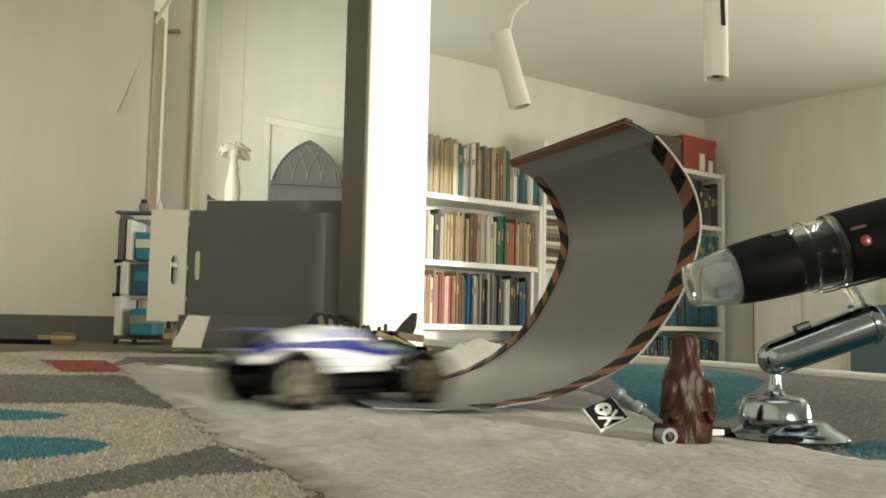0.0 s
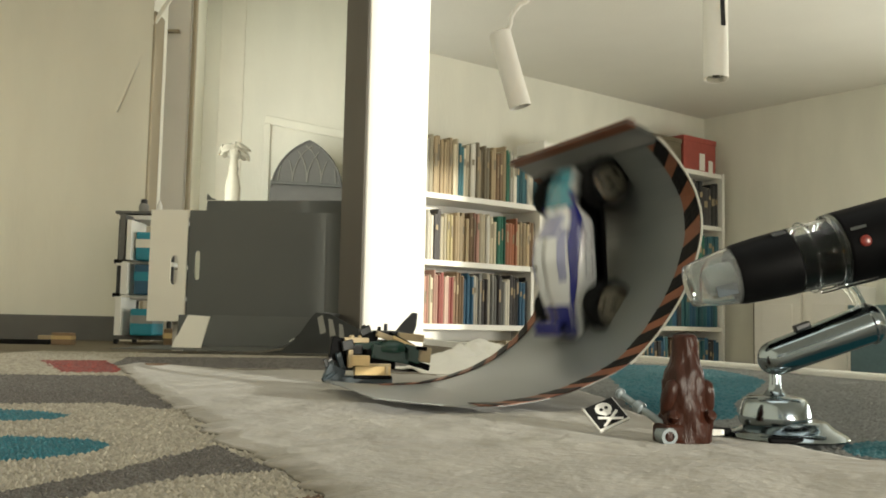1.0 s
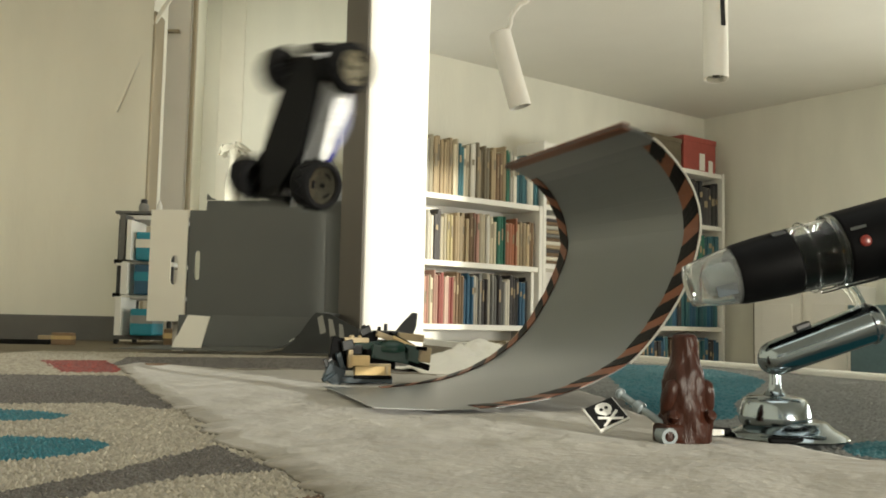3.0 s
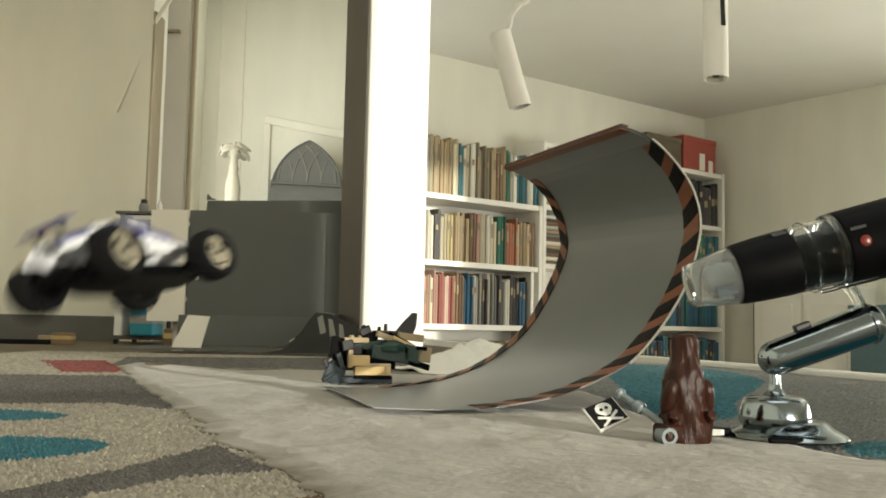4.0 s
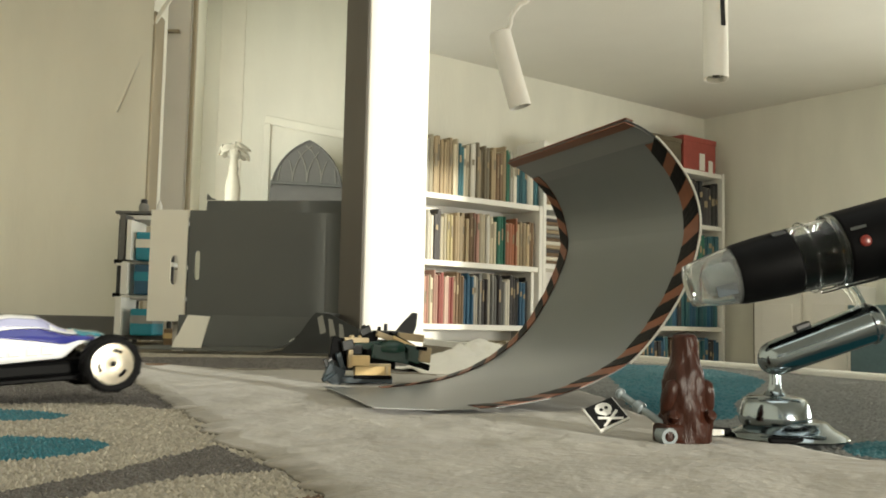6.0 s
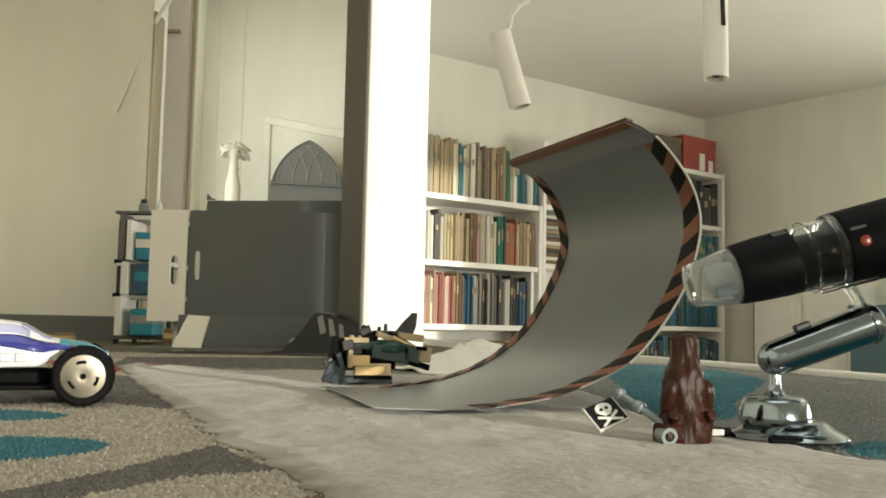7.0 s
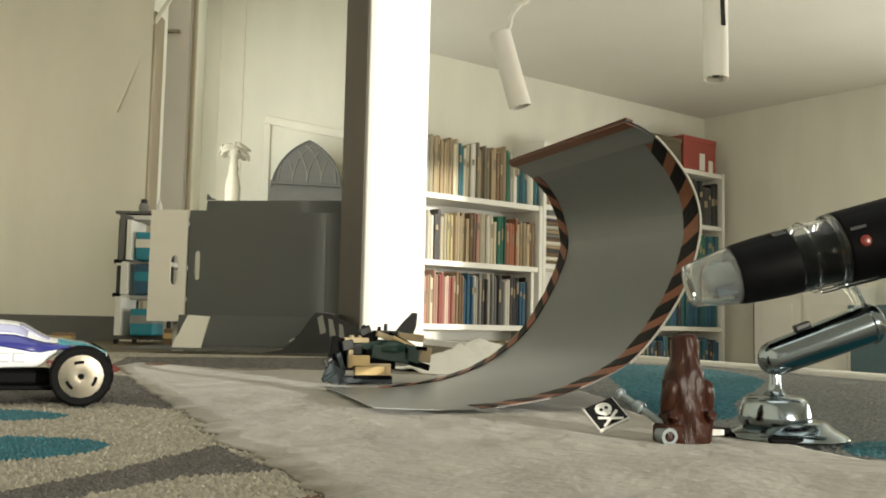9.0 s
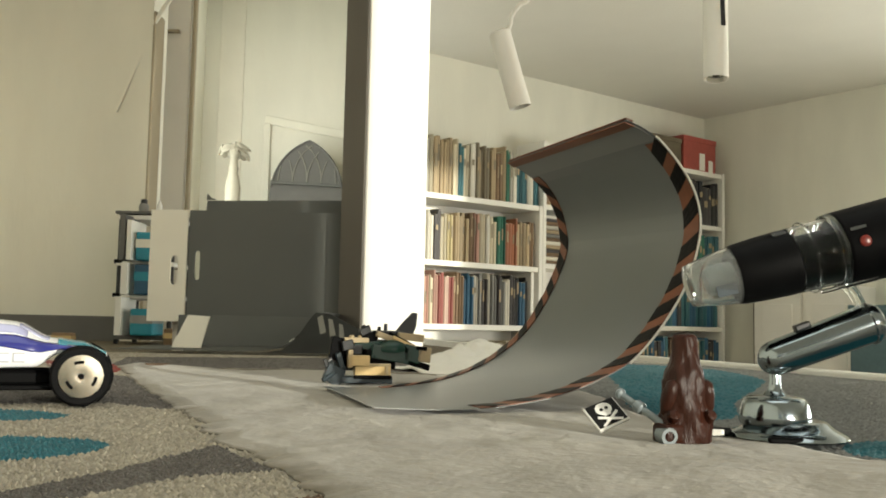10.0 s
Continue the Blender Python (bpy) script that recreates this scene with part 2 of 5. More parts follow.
NEAR = CORNER + N * 8.2                          # the corner behind the camera, to its right
BACK_L = CORNER - W * 2.3
wall_between("wall_north", flat(BACK_L), flat(CORNER + W * 0.1), LOW, TOP, 0.12, "cream plaster wall behind the bookcases")
# the hole lies out of view, added for the east lamp
wall_between("wall_east", flat(CORNER), flat(NEAR), LOW, TOP, 0.12, "cream plaster wall with a wide opening added out of view", holes=((2.3, 5.1, -0.55, 0.65),))
SUN_AT = (Vector((-0.08, 1.85, 0)) - NEAR).dot(-W)
# unseen wall; its slots shape the sun onto the pillar and the books
wall_between("wall_south", flat(NEAR), flat(NEAR - W * 7.0), LOW, TOP, 0.12, "unseen cream plaster wall with openings added for sun and lamp",
             holes=((SUN_AT - 1.62, SUN_AT - 1.25, 0.25, 1.365), (SUN_AT - 0.30, SUN_AT + 0.062, 0.25, 1.365), (SUN_AT + 0.6, SUN_AT + 2.4, 0.1, 1.3)))
# unseen wall with a hole added for the west lamp
wall_between("wall_west", flat(NEAR - W * 7.0), (-1.75, 2.95), LOW, TOP, 0.12, "cream plaster wall with a wide opening added out of view",
             holes=((1.6, 3.6, 0.1, 1.3),))
wall_between("wall_alcove", (-1.95, 2.94), (-0.905, 2.792), LOW, TOP, 0.10, "blotchy cream plaster wall above a dark skirting")
# the hole is hidden behind the jambs, added for the alcove's lamp
wall_between("wall_alcove_side", (-0.965, 2.90), (-1.25, 4.75), LOW, 1.95, 0.10, "cream plaster side wall of the alcove with an unseen added opening", holes=((0.40, 1.30, 0.2, 1.25),))
wall_between("wall_alcove_back", (-1.35, 4.65), (-0.12, 4.65), LOW, 1.95, 0.10, "cream plaster wall round the pointed arch")
wall_between("wall_alcove_upper", (-0.12, 4.75), (-0.12, 2.85), TOP + 0.078, 1.95, 0.06, "cream plaster upper wall of the alcove")
wall_between("wall_alcove_front", (-1.30, 2.81), (-0.06, 2.81), TOP + 0.078, 1.95, 0.04, "cream plaster wall above the alcove opening")
tagged(part("ceiling_alcove", box(1.36, 2.1, 0.06, Matrix.Translation((-0.70, 3.80, 1.98))), M["ceiling"]), "off-white ceiling of the tall alcove", "ceiling", "", "structure")

# the boxes leave an unseen opening, added for the overhead lamp
bm = bmesh.new()
for x0, x1, y0, y1 in ((-5, -1.30, -3.8, 8.2), (-1.30, -1.05, -3.8, 2.85), (0.35, 0.85, -3.8, -0.2), (0.35, 0.85, 1.0, 8.2), (0.85, 7, -3.8, 8.2), (-1.05, -0.35, -0.2, 1.0), (-1.05, 0.35, -3.8, -0.2), (-1.05, 0.35, 1.0, 2.85), (-0.12, 0.35, 2.85, 8.2)):
    box(x1 - x0, y1 - y0, 0.08, Matrix.Translation(((x0 + x1) / 2, (y0 + y1) / 2, TOP + 0.04)), bm=bm)
tagged(part("ceiling", bm, M["ceiling"]), "off-white painted flat ceiling with an opening added out of view", "ceiling", "", "structure")
bm = bmesh.new()
box(12, 12, 0.08, Matrix.Translation((1.0, 2.2, LOW - 0.04)), bm=bm)
tagged(part("floor", bm, M["pale_wood"]), "pale worn wooden floor of the lower part of the room", "floor", "", "structure")

# the raised floor: its open edge runs from far to near on the right
EDGE_A, EDGE_B = Vector((-0.10, 3.35, 0)), Vector((0.82, 0.17, 0))
edge_dir = (EDGE_B - EDGE_A).normalized()
bm = prism([(-1.68, 2.85), (-0.99, 2.79), (-0.99, 3.35), (EDGE_A.x, 3.35), (EDGE_B.x, EDGE_B.y), (1.2, -1.1), (0.6, -2.6), (0.17, -2.6)], 0.70, Matrix.Translation((0, 0, -0.712)))
tagged(part("raised_floor", bm, M["old_wood"]), "raised brown wooden platform floor", "floor", "", "structure")
m = Matrix.Translation((EDGE_A + EDGE_B) / 2 + Vector((0.016, 0.006, -0.004))) @ Matrix.Rotation(math.atan2(edge_dir.y, edge_dir.x), 4, "Z")
tagged(part("trim", box((EDGE_B - EDGE_A).length, 0.03, 0.022, m, 0.003), M["white_paint"]), "white painted edge strip of the platform", "trim", "", "structure")

# strips added for a sloping ceiling's edge line, and posts of the alcove
def upright(name, label, x, y, w, d, z0, z1, material, lean=0.0):
    bm = box(w, d, z1 - z0, Matrix.Translation((0, 0, (z0 + z1) / 2)), 0.004)
    return tagged(part(name, bm, M[material], None, "", None, pose(x, y, 0, 0, 0, lean)), label, "post", "", "structure")


upright("post_alcove_1", "narrow taupe painted wooden post", -0.899, 2.842, 0.010, 0.116, LOW, 1.0, "taupe_paint")
upright("post_alcove_2", "broad white painted door jamb", -0.885, 2.98, 0.10, 0.05, LOW, 1.94, "white_paint")
upright("post_alcove_3", "thin brown wooden jamb edge", -0.822, 2.955, 0.014, 0.022, LOW, 1.94, "taupe_paint")
upright("post_alcove_4", "white painted slender post beside the arch", -0.903, 4.640, 0.037, 0.02, LOW, 1.055, "plaster")
bm = box(0.095, 0.012, 0.012, Matrix.Translation((-0.916, 2.948, 0.988)), 0.003)
tagged(part("trim_jamb_head", bm, M["taupe_paint"]), "taupe painted head piece over the jamb", "trim", "", "structure")
for p, q, w in (((-1.010, 0.684), (-0.909, 0.945), 0.010), ((-0.905, 0.955), (-0.845, 1.058), 0.014)):
    d = Vector((q[0] - p[0], 0, q[1] - p[1]))
    m = Matrix.Translation(((p[0] + q[0]) / 2, 2.799 - 0.142 * ((p[0] + q[0]) / 2 + 0.95), (p[1] + q[1]) / 2)) @ Matrix.Rotation(math.atan2(d.x, d.z), 4, "Y")
    tagged(part("trim_slope", box(w, 0.008, d.length, m, 0.003), M["plaster"]), "plaster-coloured strip added for a sloping ceiling's edge line", "trim", "", "structure")
bm = box(0.62, 0.014, 0.042, Matrix.Translation((-0.61, 4.642, 1.022)) @ Matrix.Rotation(radians(10.2), 4, "Y"), 0.003)
tagged(part("trim_lintel", bm, M["plaster"]), "cream painted lintel above the pointed arch", "trim", "", "structure")
bm = box(0.125, 0.010, 2.6, Matrix.Translation((-1.095, 4.646, 0.6)), 0.003)
tagged(part("trim_pilaster", bm, M["card_white"]), "pale flat pilaster on the alcove wall", "trim", "", "structure")
bm = box(0.98, 0.02, 0.075, Matrix.Translation((-1.46, 2.855, 0.024)) @ Matrix.Rotation(math.atan2(-0.14, 0.985), 4, "Z"), 0.003)
tagged(part("baseboard", bm, M["dark_stone"]), "dark brown skirting board along the cream wall", "baseboard", "", "structure")

# pillar
PILLAR = Vector((-0.156, 1.85, 0))
bm = box(0.150, 0.086, TOP + 0.012, Matrix.Translation((0.075, 0.043, (TOP - 0.012) / 2)), 0.003)
tagged(part("pillar", bm, M["white_paint"], None, "", None, Matrix.Translation(PILLAR) @ Matrix.Rotation(math.atan2(W.y, W.x), 4, "Z")),
       "white painted square pillar with one sunlit face", "pillar", "", "structure")

# thin layer over the left face; its dark colour stands in for shade
tagged(part("trim_pillar", box(0.006, 0.084, TOP + 0.008, Matrix.Translation((-0.004, 0.043, (TOP - 0.012) / 2)), 0.001), M["pillar_shade"], None, "", None, Matrix.Translation(PILLAR) @ Matrix.Rotation(math.atan2(W.y, W.x), 4, "Z")),
       "grey-brown layer that puts shade into the pillar's left side", "trim", "", "structure")

# added area lamps, standing in for sky light through unseen openings
south = NEAR - W * (SUN_AT + 1.5)
fill_light("fill_light_south", (south.x + N.x * 0.05, south.y + N.y * 0.05, 0.72), (south.x - N.x, south.y - N.y, 0.5), 1.7, 1.1, 50, (0.97, 0.98, 1.0))
east = CORNER + N * 3.7
fill_light("fill_light_east", (east.x - W.x * 0.03, east.y - W.y * 0.03, 0.05), (east.x - W.x, east.y - W.y, 0.25), 2.7, 1.1, 135, (1.0, 0.99, 0.95))
p0, p1 = NEAR - W * 7.0, Vector((-1.75, 2.95, 0))
wd = (p1 - p0).normalized()
wp = p0 + wd * 2.6
fill_light("fill_light_west", (wp.x - 0.02, wp.y, 0.72), (wp.x + wd.y, wp.y - wd.x, 0.5), 1.9, 1.1, 3, (1.0, 0.97, 0.89))
# unseen overhead lamp, added to light the floor but not the curl's inside
fill_light("fill_light_top", (0.25, 0.4, TOP + 0.02), (0.25, 0.4, 0), 1.15, 1.15, 9.0, (1.0, 0.985, 0.94))
# hidden lamp added to brighten the alcove's back wall
fill_light("fill_light_alcove", (-1.06, 3.75, 0.72), (0.0, 4.35, 0.75), 0.8, 1.0, 15, (1.0, 0.99, 0.93))


# ---------------------------------------------------------------- rug and felt
def blob(cx, cy, rx, ry, turn=0.0, n=40, wob=0.04, seed=0):
    rnd = random.Random(seed)
    ph = [rnd.uniform(0, 6.28) for _ in range(3)]
    out = []
    for i in range(n):
        a = 2 * math.pi * i / n
        k = 1 + wob * (math.sin(2 * a + ph[0]) + 0.6 * math.sin(5 * a + ph[1]) + 0.4 * math.sin(9 * a + ph[2]))
        x, y = rx * k * math.cos(a), ry * k * math.sin(a)
        out.append((cx + x * math.cos(turn) - y * math.sin(turn), cy + x * math.sin(turn) + y * math.cos(turn)))
    return out


rug = thing("rug", "thick beige pile rug with teal, grey and red shapes", "rug", kind="structure")
bm = prism([(-0.30, -0.75), (0.9, -0.75), (0.76, 0.15), (0.36, 1.72), (-0.05, 1.58), (-0.5, 1.39), (-1.10, 1.30), (-0.62, 0.10)], 0.011, Matrix.Translation((0, 0, -0.012)))
part("field", bm, M["rug"], rug, "beige flecked pile")
MOTIFS = []


def motif(outline, colour, label):
    MOTIFS.append((outline, colour))
    part("motif", prism(outline, 0.0010, Matrix.Translation((0, 0, -0.00194 + 0.00003 * len(MOTIFS)))), M[colour], rug, label)


motif([(0.12, 0.40), (0.62, 0.40), (0.60, 0.95), (0.45, 1.50), (0.30, 1.58), (0.12, 1.10)], "rug_slate", "slate-grey field of pile")
motif([(-0.40, 1.13), (-0.27, 1.10), (-0.22, 0.93), (0.14, 0.90), (0.14, 1.58), (-0.05, 1.57), (-0.46, 1.38)], "rug_grey", "broad grey band of pile")
motif(blob(-0.290, 0.535, 0.078, 0.036, 0.0, wob=0.02, seed=1), "rug_teal", "teal oval of pile")
motif(blob(-0.205, 0.400, 0.062, 0.042, 0.25, wob=0.02, seed=2), "rug_teal", "teal oval of pile")
motif(blob(0.262, 0.478, 0.072, 0.036, 0.5, seed=3), "rug_teal", "teal oval of pile")
motif([(p.x, p.y) for p in spline([(0.24, 1.48, 0), (0.34, 1.49, 0), (0.40, 1.36, 0), (0.385, 1.12, 0), (0.31, 0.92, 0), (0.24, 0.76, 0), (0.195, 0.62, 0), (0.155, 0.60, 0), (0.14, 0.69, 0), (0.17, 0.88, 0), (0.21, 1.2, 0), (0.24, 1.48, 0)], 6)[:-1]], "rug_teal", "broad teal band of pile")
motif([(-0.519, 1.215), (-0.45, 1.255), (-0.359, 1.054), (-0.34, 0.98), (-0.39, 0.965)], "rug_red", "red patch of pile")
motif([(-0.62, 0.88), (-0.43, 0.905), (-0.30, 0.93), (-0.22, 0.75), (-0.16, 0.62), (-0.175, 0.592), (-0.22, 0.626), (-0.29, 0.602), (-0.62, 0.62)], "rug_grey", "grey band of pile")
motif([(-0.20, 0.235), (-0.141, 0.305), (-0.121, 0.352), (-0.112, 0.39), (-0.101, 0.43), (-0.085, 0.40), (-0.062, 0.360), (-0.092, 0.342), (-0.113, 0.300), (-0.138, 0.258), (-0.155, 0.235)], "rug_grey", "curved grey stripe of pile")
motif(blob(-0.034, 0.300, 0.014, 0.010, 0.2, seed=6), "rug_brown", "small brown patch")

# felt blanket: a wavy sheet with a ragged edge
FELT_LEFT = spline([(0.03, 0.10, 0), (-0.030, 0.285, 0), (-0.062, 0.36, 0), (-0.093, 0.425, 0), (-0.135, 0.52, 0), (-0.172, 0.61, 0),
                    (-0.23, 0.74, 0), (-0.29, 0.88, 0), (-0.36, 1.04, 0), (-0.38, 1.09, 0)], 20)


def felt_left(y):
    x = FELT_LEFT[-1].x
    for p, q in zip(FELT_LEFT, FELT_LEFT[1:]):
        if y <= q.y:
            x = p.x + (q.x - p.x) * (y - p.y) / (q.y - p.y)
            break
    return x + 0.013 * noise.noise(Vector((y * 24, 3, 0))) + 0.006 * noise.noise(Vector((y * 85, 7, 0)))


def felt_right(y):
    x = 0.60 - 0.30 * (y - 0.1) / 1.5
    if y > 0.40:
        return min(x, 0.185 - 0.30 * min(0.2, y - 0.40) + 0.012 * noise.noise(Vector((y * 14, 1, 1))))
    return 0.185 + (0.40 - y) / 0.04 * 0.36 if y > 0.36 else x


def felt():
    nx, ny = 110, 170
    bm = bmesh.new()
    left = FELT_LEFT
    grid = []
    for j in range(ny):
        s = j / (ny - 1) * (len(left) - 1)
        i0 = min(int(s), len(left) - 2)
        p = left[i0].lerp(left[i0 + 1], s - i0)
        y = p.y
        xl = felt_left(y)
        xr = felt_right(y)
        row = []
        for i in range(nx):
            u = i / (nx - 1)
            x = xl + (xr - xl) * u
            z = 0.0022 + 0.0016 * noise.noise(Vector((x * 9, y * 6, 0))) + 0.0009 * noise.noise(Vector((x * 26, y * 20, 4)))
            z += 0.0004 * noise.noise(Vector((x * 90, y * 80, 9)))
            near_edge = min(1.0, (x - xl) / 0.012)
            z = z * near_edge + 0.0002 * (1 - near_edge)
            far = (j / (ny - 1)) ** 8
            row.append(bm.verts.new((x, y + far * (0.07 * noise.noise(Vector((x * 7, 5, 2))) + 0.02 * noise.noise(Vector((x * 30, 5, 2))) - 0.25 * max(0.0, x + 0.30)), max(z, 0.0011 * near_edge + 0.0002))))
        grid.append(row)
    for a, b in zip(grid, grid[1:]):
        for i in range(nx - 1):
            bm.faces.new((a[i], a[i + 1], b[i + 1], b[i]))
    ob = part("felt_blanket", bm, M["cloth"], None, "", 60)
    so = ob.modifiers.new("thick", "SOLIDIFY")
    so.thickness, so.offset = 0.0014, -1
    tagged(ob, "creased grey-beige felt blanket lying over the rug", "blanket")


felt()


# the rug's pile: small tufts where the rug lies bare, one joined part for each colour
def inside(poly, x, y):
    hit = False
    for (x0, y0), (x1, y1) in zip(poly, poly[1:] + poly[:1]):
        if (y0 > y) != (y1 > y) and x < (x1 - x0) * (y - y0) / (y1 - y0) + x0:
            hit = not hit
    return hit


def pile():
    rnd = random.Random(11)
    bins = {}
    for x0, x1, y0, y1, step in ((-0.26, 0.02, 0.24, 0.46, 0.0023), (-0.48, 0.02, 0.46, 0.72, 0.0029), (-0.62, -0.10, 0.72, 0.92, 0.0040), (-0.66, 0.10, 0.92, 1.56, 0.0058), (0.08, 0.50, 0.36, 0.80, 0.0036), (0.08, 0.55, 0.80, 1.60, 0.0055)):
        for iy in range(int((y1 - y0) / step)):
            y = y0 + iy * step
            lo, hi = felt_left(y) - 0.001, felt_right(y) + 0.001
            for ix in range(int((x1 - x0) / step)):
                x = x0 + (ix + 0.5 * (iy % 2)) * step + rnd.uniform(-0.3, 0.3) * step
                if (lo < x < hi and y < 1.07 - 0.25 * max(0.0, x + 0.30)) or x < -0.535 * y - 0.03 or x > 0.53 * y + 0.03 or x > 0.82 - 0.289 * (y - 0.17) - 0.004:
                    continue
                colour = next((c for poly, c in reversed(MOTIFS) if inside(poly, x, y)), "rug")
                bins.setdefault(colour, []).append((x, y + rnd.uniform(-0.3, 0.3) * step, step * rnd.uniform(0.55, 0.85), rnd.uniform(0.0009, 0.0018), rnd.uniform(0, 6.28)))
    for colour, tufts in bins.items():
        pts, faces = [], []
        for x, y, r, h, a in tufts:
            n = len(pts)
            for k in range(5):
                b = a + k * 1.2566
                pts.append((x + r * math.cos(b), y + r * math.sin(b), -0.0012))
            pts.append((x + 0.4 * r * math.cos(a), y + 0.4 * r * math.sin(a), -0.0012 + h))
            faces += [(n + k, n + (k + 1) % 5, n + 5) for k in range(5)]
        me = bpy.data.meshes.new("pile")
        me.from_pydata(pts, [], faces)
        me.polygons.foreach_set("use_smooth", [True] * len(faces))
        me.materials.append(M["tuft_" + colour])
        ob = new("pile", me)
        ob.parent = rug
        tagged(ob, {"rug": "beige tufts", "rug_teal": "teal tufts", "rug_grey": "grey tufts", "rug_slate": "slate-grey tufts", "rug_red": "red tufts", "rug_brown": "brown tufts"}[colour], "", "", "stuff")


pile()

# ---------------------------------------------------------------- bookcases
B0 = Vector((-0.09, 4.15, 0))


def on_case(s, depth=0.0, z=0.0):
    return B0 + W * s - N * depth + Vector((0, 0, z))


CASE_TURN = Matrix.Rotation(math.atan2(W.y, W.x), 4, "Z")


def case(s0, s1, z0, z1, shelves, label, dividers=()):
    ob = thing("bookcase", label, "bookcase", Matrix.Translation(on_case(s0)) @ CASE_TURN, "bookcases along the wall")
    n, dep, th = s1 - s0, 0.21, 0.022
    for x in (th / 2, n - th / 2):
        part("side_panel", box(th, dep, z1 - z0, Matrix.Translation((x, dep / 2, (z0 + z1) / 2)), 0.002), M["white_paint"], ob)
    for z in shelves:
        part("shelf", box(n - 2 * th, dep - 0.012, 0.026, Matrix.Translation((n / 2, dep / 2, z - 0.013)), 0.002), M["white_paint"], ob)
    for x, lo, hi in dividers:
        part("divider", box(0.018, dep - 0.02, hi - lo - 0.026, Matrix.Translation((x, dep / 2 + 0.006, (lo + hi - 0.026) / 2)), 0.002), M["white_paint"], ob)
    part("back_panel", box(n - 2 * th, 0.008, z1 - z0 - 0.01, Matrix.Translation((n / 2, dep - 0.004, (z0 + z1) / 2))), M["white_paint"], ob)
    return ob


case(-0.27, 0.735, LOW, 0.658, (0.658, 0.352, 0.062, -0.235, -0.53), "low white painted bookcase full of books, books standing on its top",
     dividers=((0.955, 0.062, 0.352),))
case(0.737, 2.215, LOW, 0.99, (0.986, 0.671, 0.374, 0.078, -0.225, -0.53), "tall white painted bookcase full of books and binders")

BOOK_COLOURS = {
    "cream": (0.55, 0.49, 0.36), "white": (0.60, 0.57, 0.49), "tan": (0.40, 0.31, 0.19), "brown": (0.20, 0.13, 0.075), "taupe": (0.27, 0.23, 0.16),
    "teal": (0.045, 0.14, 0.165), "green": (0.03, 0.15, 0.10), "orange": (0.36, 0.14, 0.075), "red": (0.22, 0.065, 0.055), "salmon": (0.40, 0.23, 0.18),
    "pink": (0.46, 0.33, 0.27), "blue": (0.035, 0.11, 0.19), "black": (0.02, 0.02, 0.022), "grey": (0.22, 0.22, 0.21), "dark": (0.06, 0.055, 0.055), "yellow": (0.50, 0.42, 0.23)}
for key, c in BOOK_COLOURS.items():
    M["book_" + key] = mat("book_" + key, c, 0.55, var=0.16, scale=35, bump=0.0003, bump_scale=150, stretch=(1, 1, 0.25), per_object=0.28)


def book(colour, w, h, d, m, rnd, lying=False):
    """A book with a rounded spine towards -y, standing on z = 0."""
    bm = bmesh.new()
    n = 6
    prof = [(-w / 2, d), (-w / 2, 0.004)] + [(-w / 2 + w * i / n, 0.004 - 0.004 * math.sin(math.pi * i / n)) for i in range(1, n)] + [(w / 2, 0.004), (w / 2, d)]
    prism(prof, h, bm=bm)
    ob = part("book", bm, M["book_" + colour], None, "", 50, m)
    look_word = {"cream": "cream", "dark": "dark grey", "black": "black"}.get(colour, colour)
    tagged(ob, f"{look_word} bound book {'lying in a stack' if lying else 'standing upright'} on a white shelf", "book", "books on the shelves")
    pb = box(w * 0.82, d * 0.9, 0.002, Matrix.Translation((0, d * 0.5, h + 0.0008)))
    part("pages", pb, M["book_pages"], ob, "yellowed page edges")
    if not lying and rnd.random() < 0.5 and w > 0.012:
        pale = colour in ("cream", "white", "tan", "yellow", "pink", "salmon")
        lab = box(w * 0.62, 0.0016, h * rnd.uniform(0.1, 0.3), Matrix.Translation((0, -0.0002, h * rnd.uniform(0.55, 0.78))))
        part("title_bar", lab, M["book_taupe" if pale else "book_tan"], ob)


def row(s0, s1, z, words, tall, seed):
    rnd = random.Random(seed)
    words = [w for word in words.split() for w in (word, word)]
    widths = [rnd.uniform(0.7, 1.4) for _ in words]
    k = (s1 - s0) / sum(widths)
    s = s0
    for word, wd in zip(words, widths):
        w = wd * k
        h = tall * rnd.uniform(0.84, 1.0)
        dep = rnd.uniform(0.13, 0.16)
        book(word, w - 0.0015, h, dep, Matrix.Translation(on_case(s + w / 2, 0.018 + rnd.uniform(0, 0.014), z)) @ CASE_TURN, rnd)
        s += w


row(-0.245, 0.0, 0.658, "white cream white cream white cream", 0.27, 1)
row(0.0, 0.735, 0.658, "white cream tan tan tan cream teal cream white taupe taupe taupe tan brown tan green white teal teal white teal", 0.275, 2)
row(0.76, 1.30, 0.671, "brown tan cream teal brown red tan cream brown dark tan green brown cream tan", 0.26, 12)
row(-0.245, 0.0, 0.352, "white cream white white cream", 0.24, 3)
row(0.0, 0.70, 0.352, "white white white dark cream yellow tan tan tan brown salmon cream white cream green green orange orange tan tan brown", 0.24, 4)
row(-0.245, 0.0, 0.062, "pink salmon cream pink salmon", 0.25, 5)
row(0.0, 0.665, 0.062, "pink salmon cream salmon red pink red brown brown blue blue white grey dark white grey dark grey white dark black blue black", 0.245, 6)
row(1.40, 2.185, 0.671, "dark black dark grey black dark dark black dark black dark black", 0.265, 7)
row(1.40, 2.185, 0.374, "teal green teal white teal green teal teal blue teal green teal teal", 0.25, 8)
row(1.40, 2.185, 0.078, "red brown salmon red red dark teal blue dark teal blue teal teal blue teal", 0.255, 9)
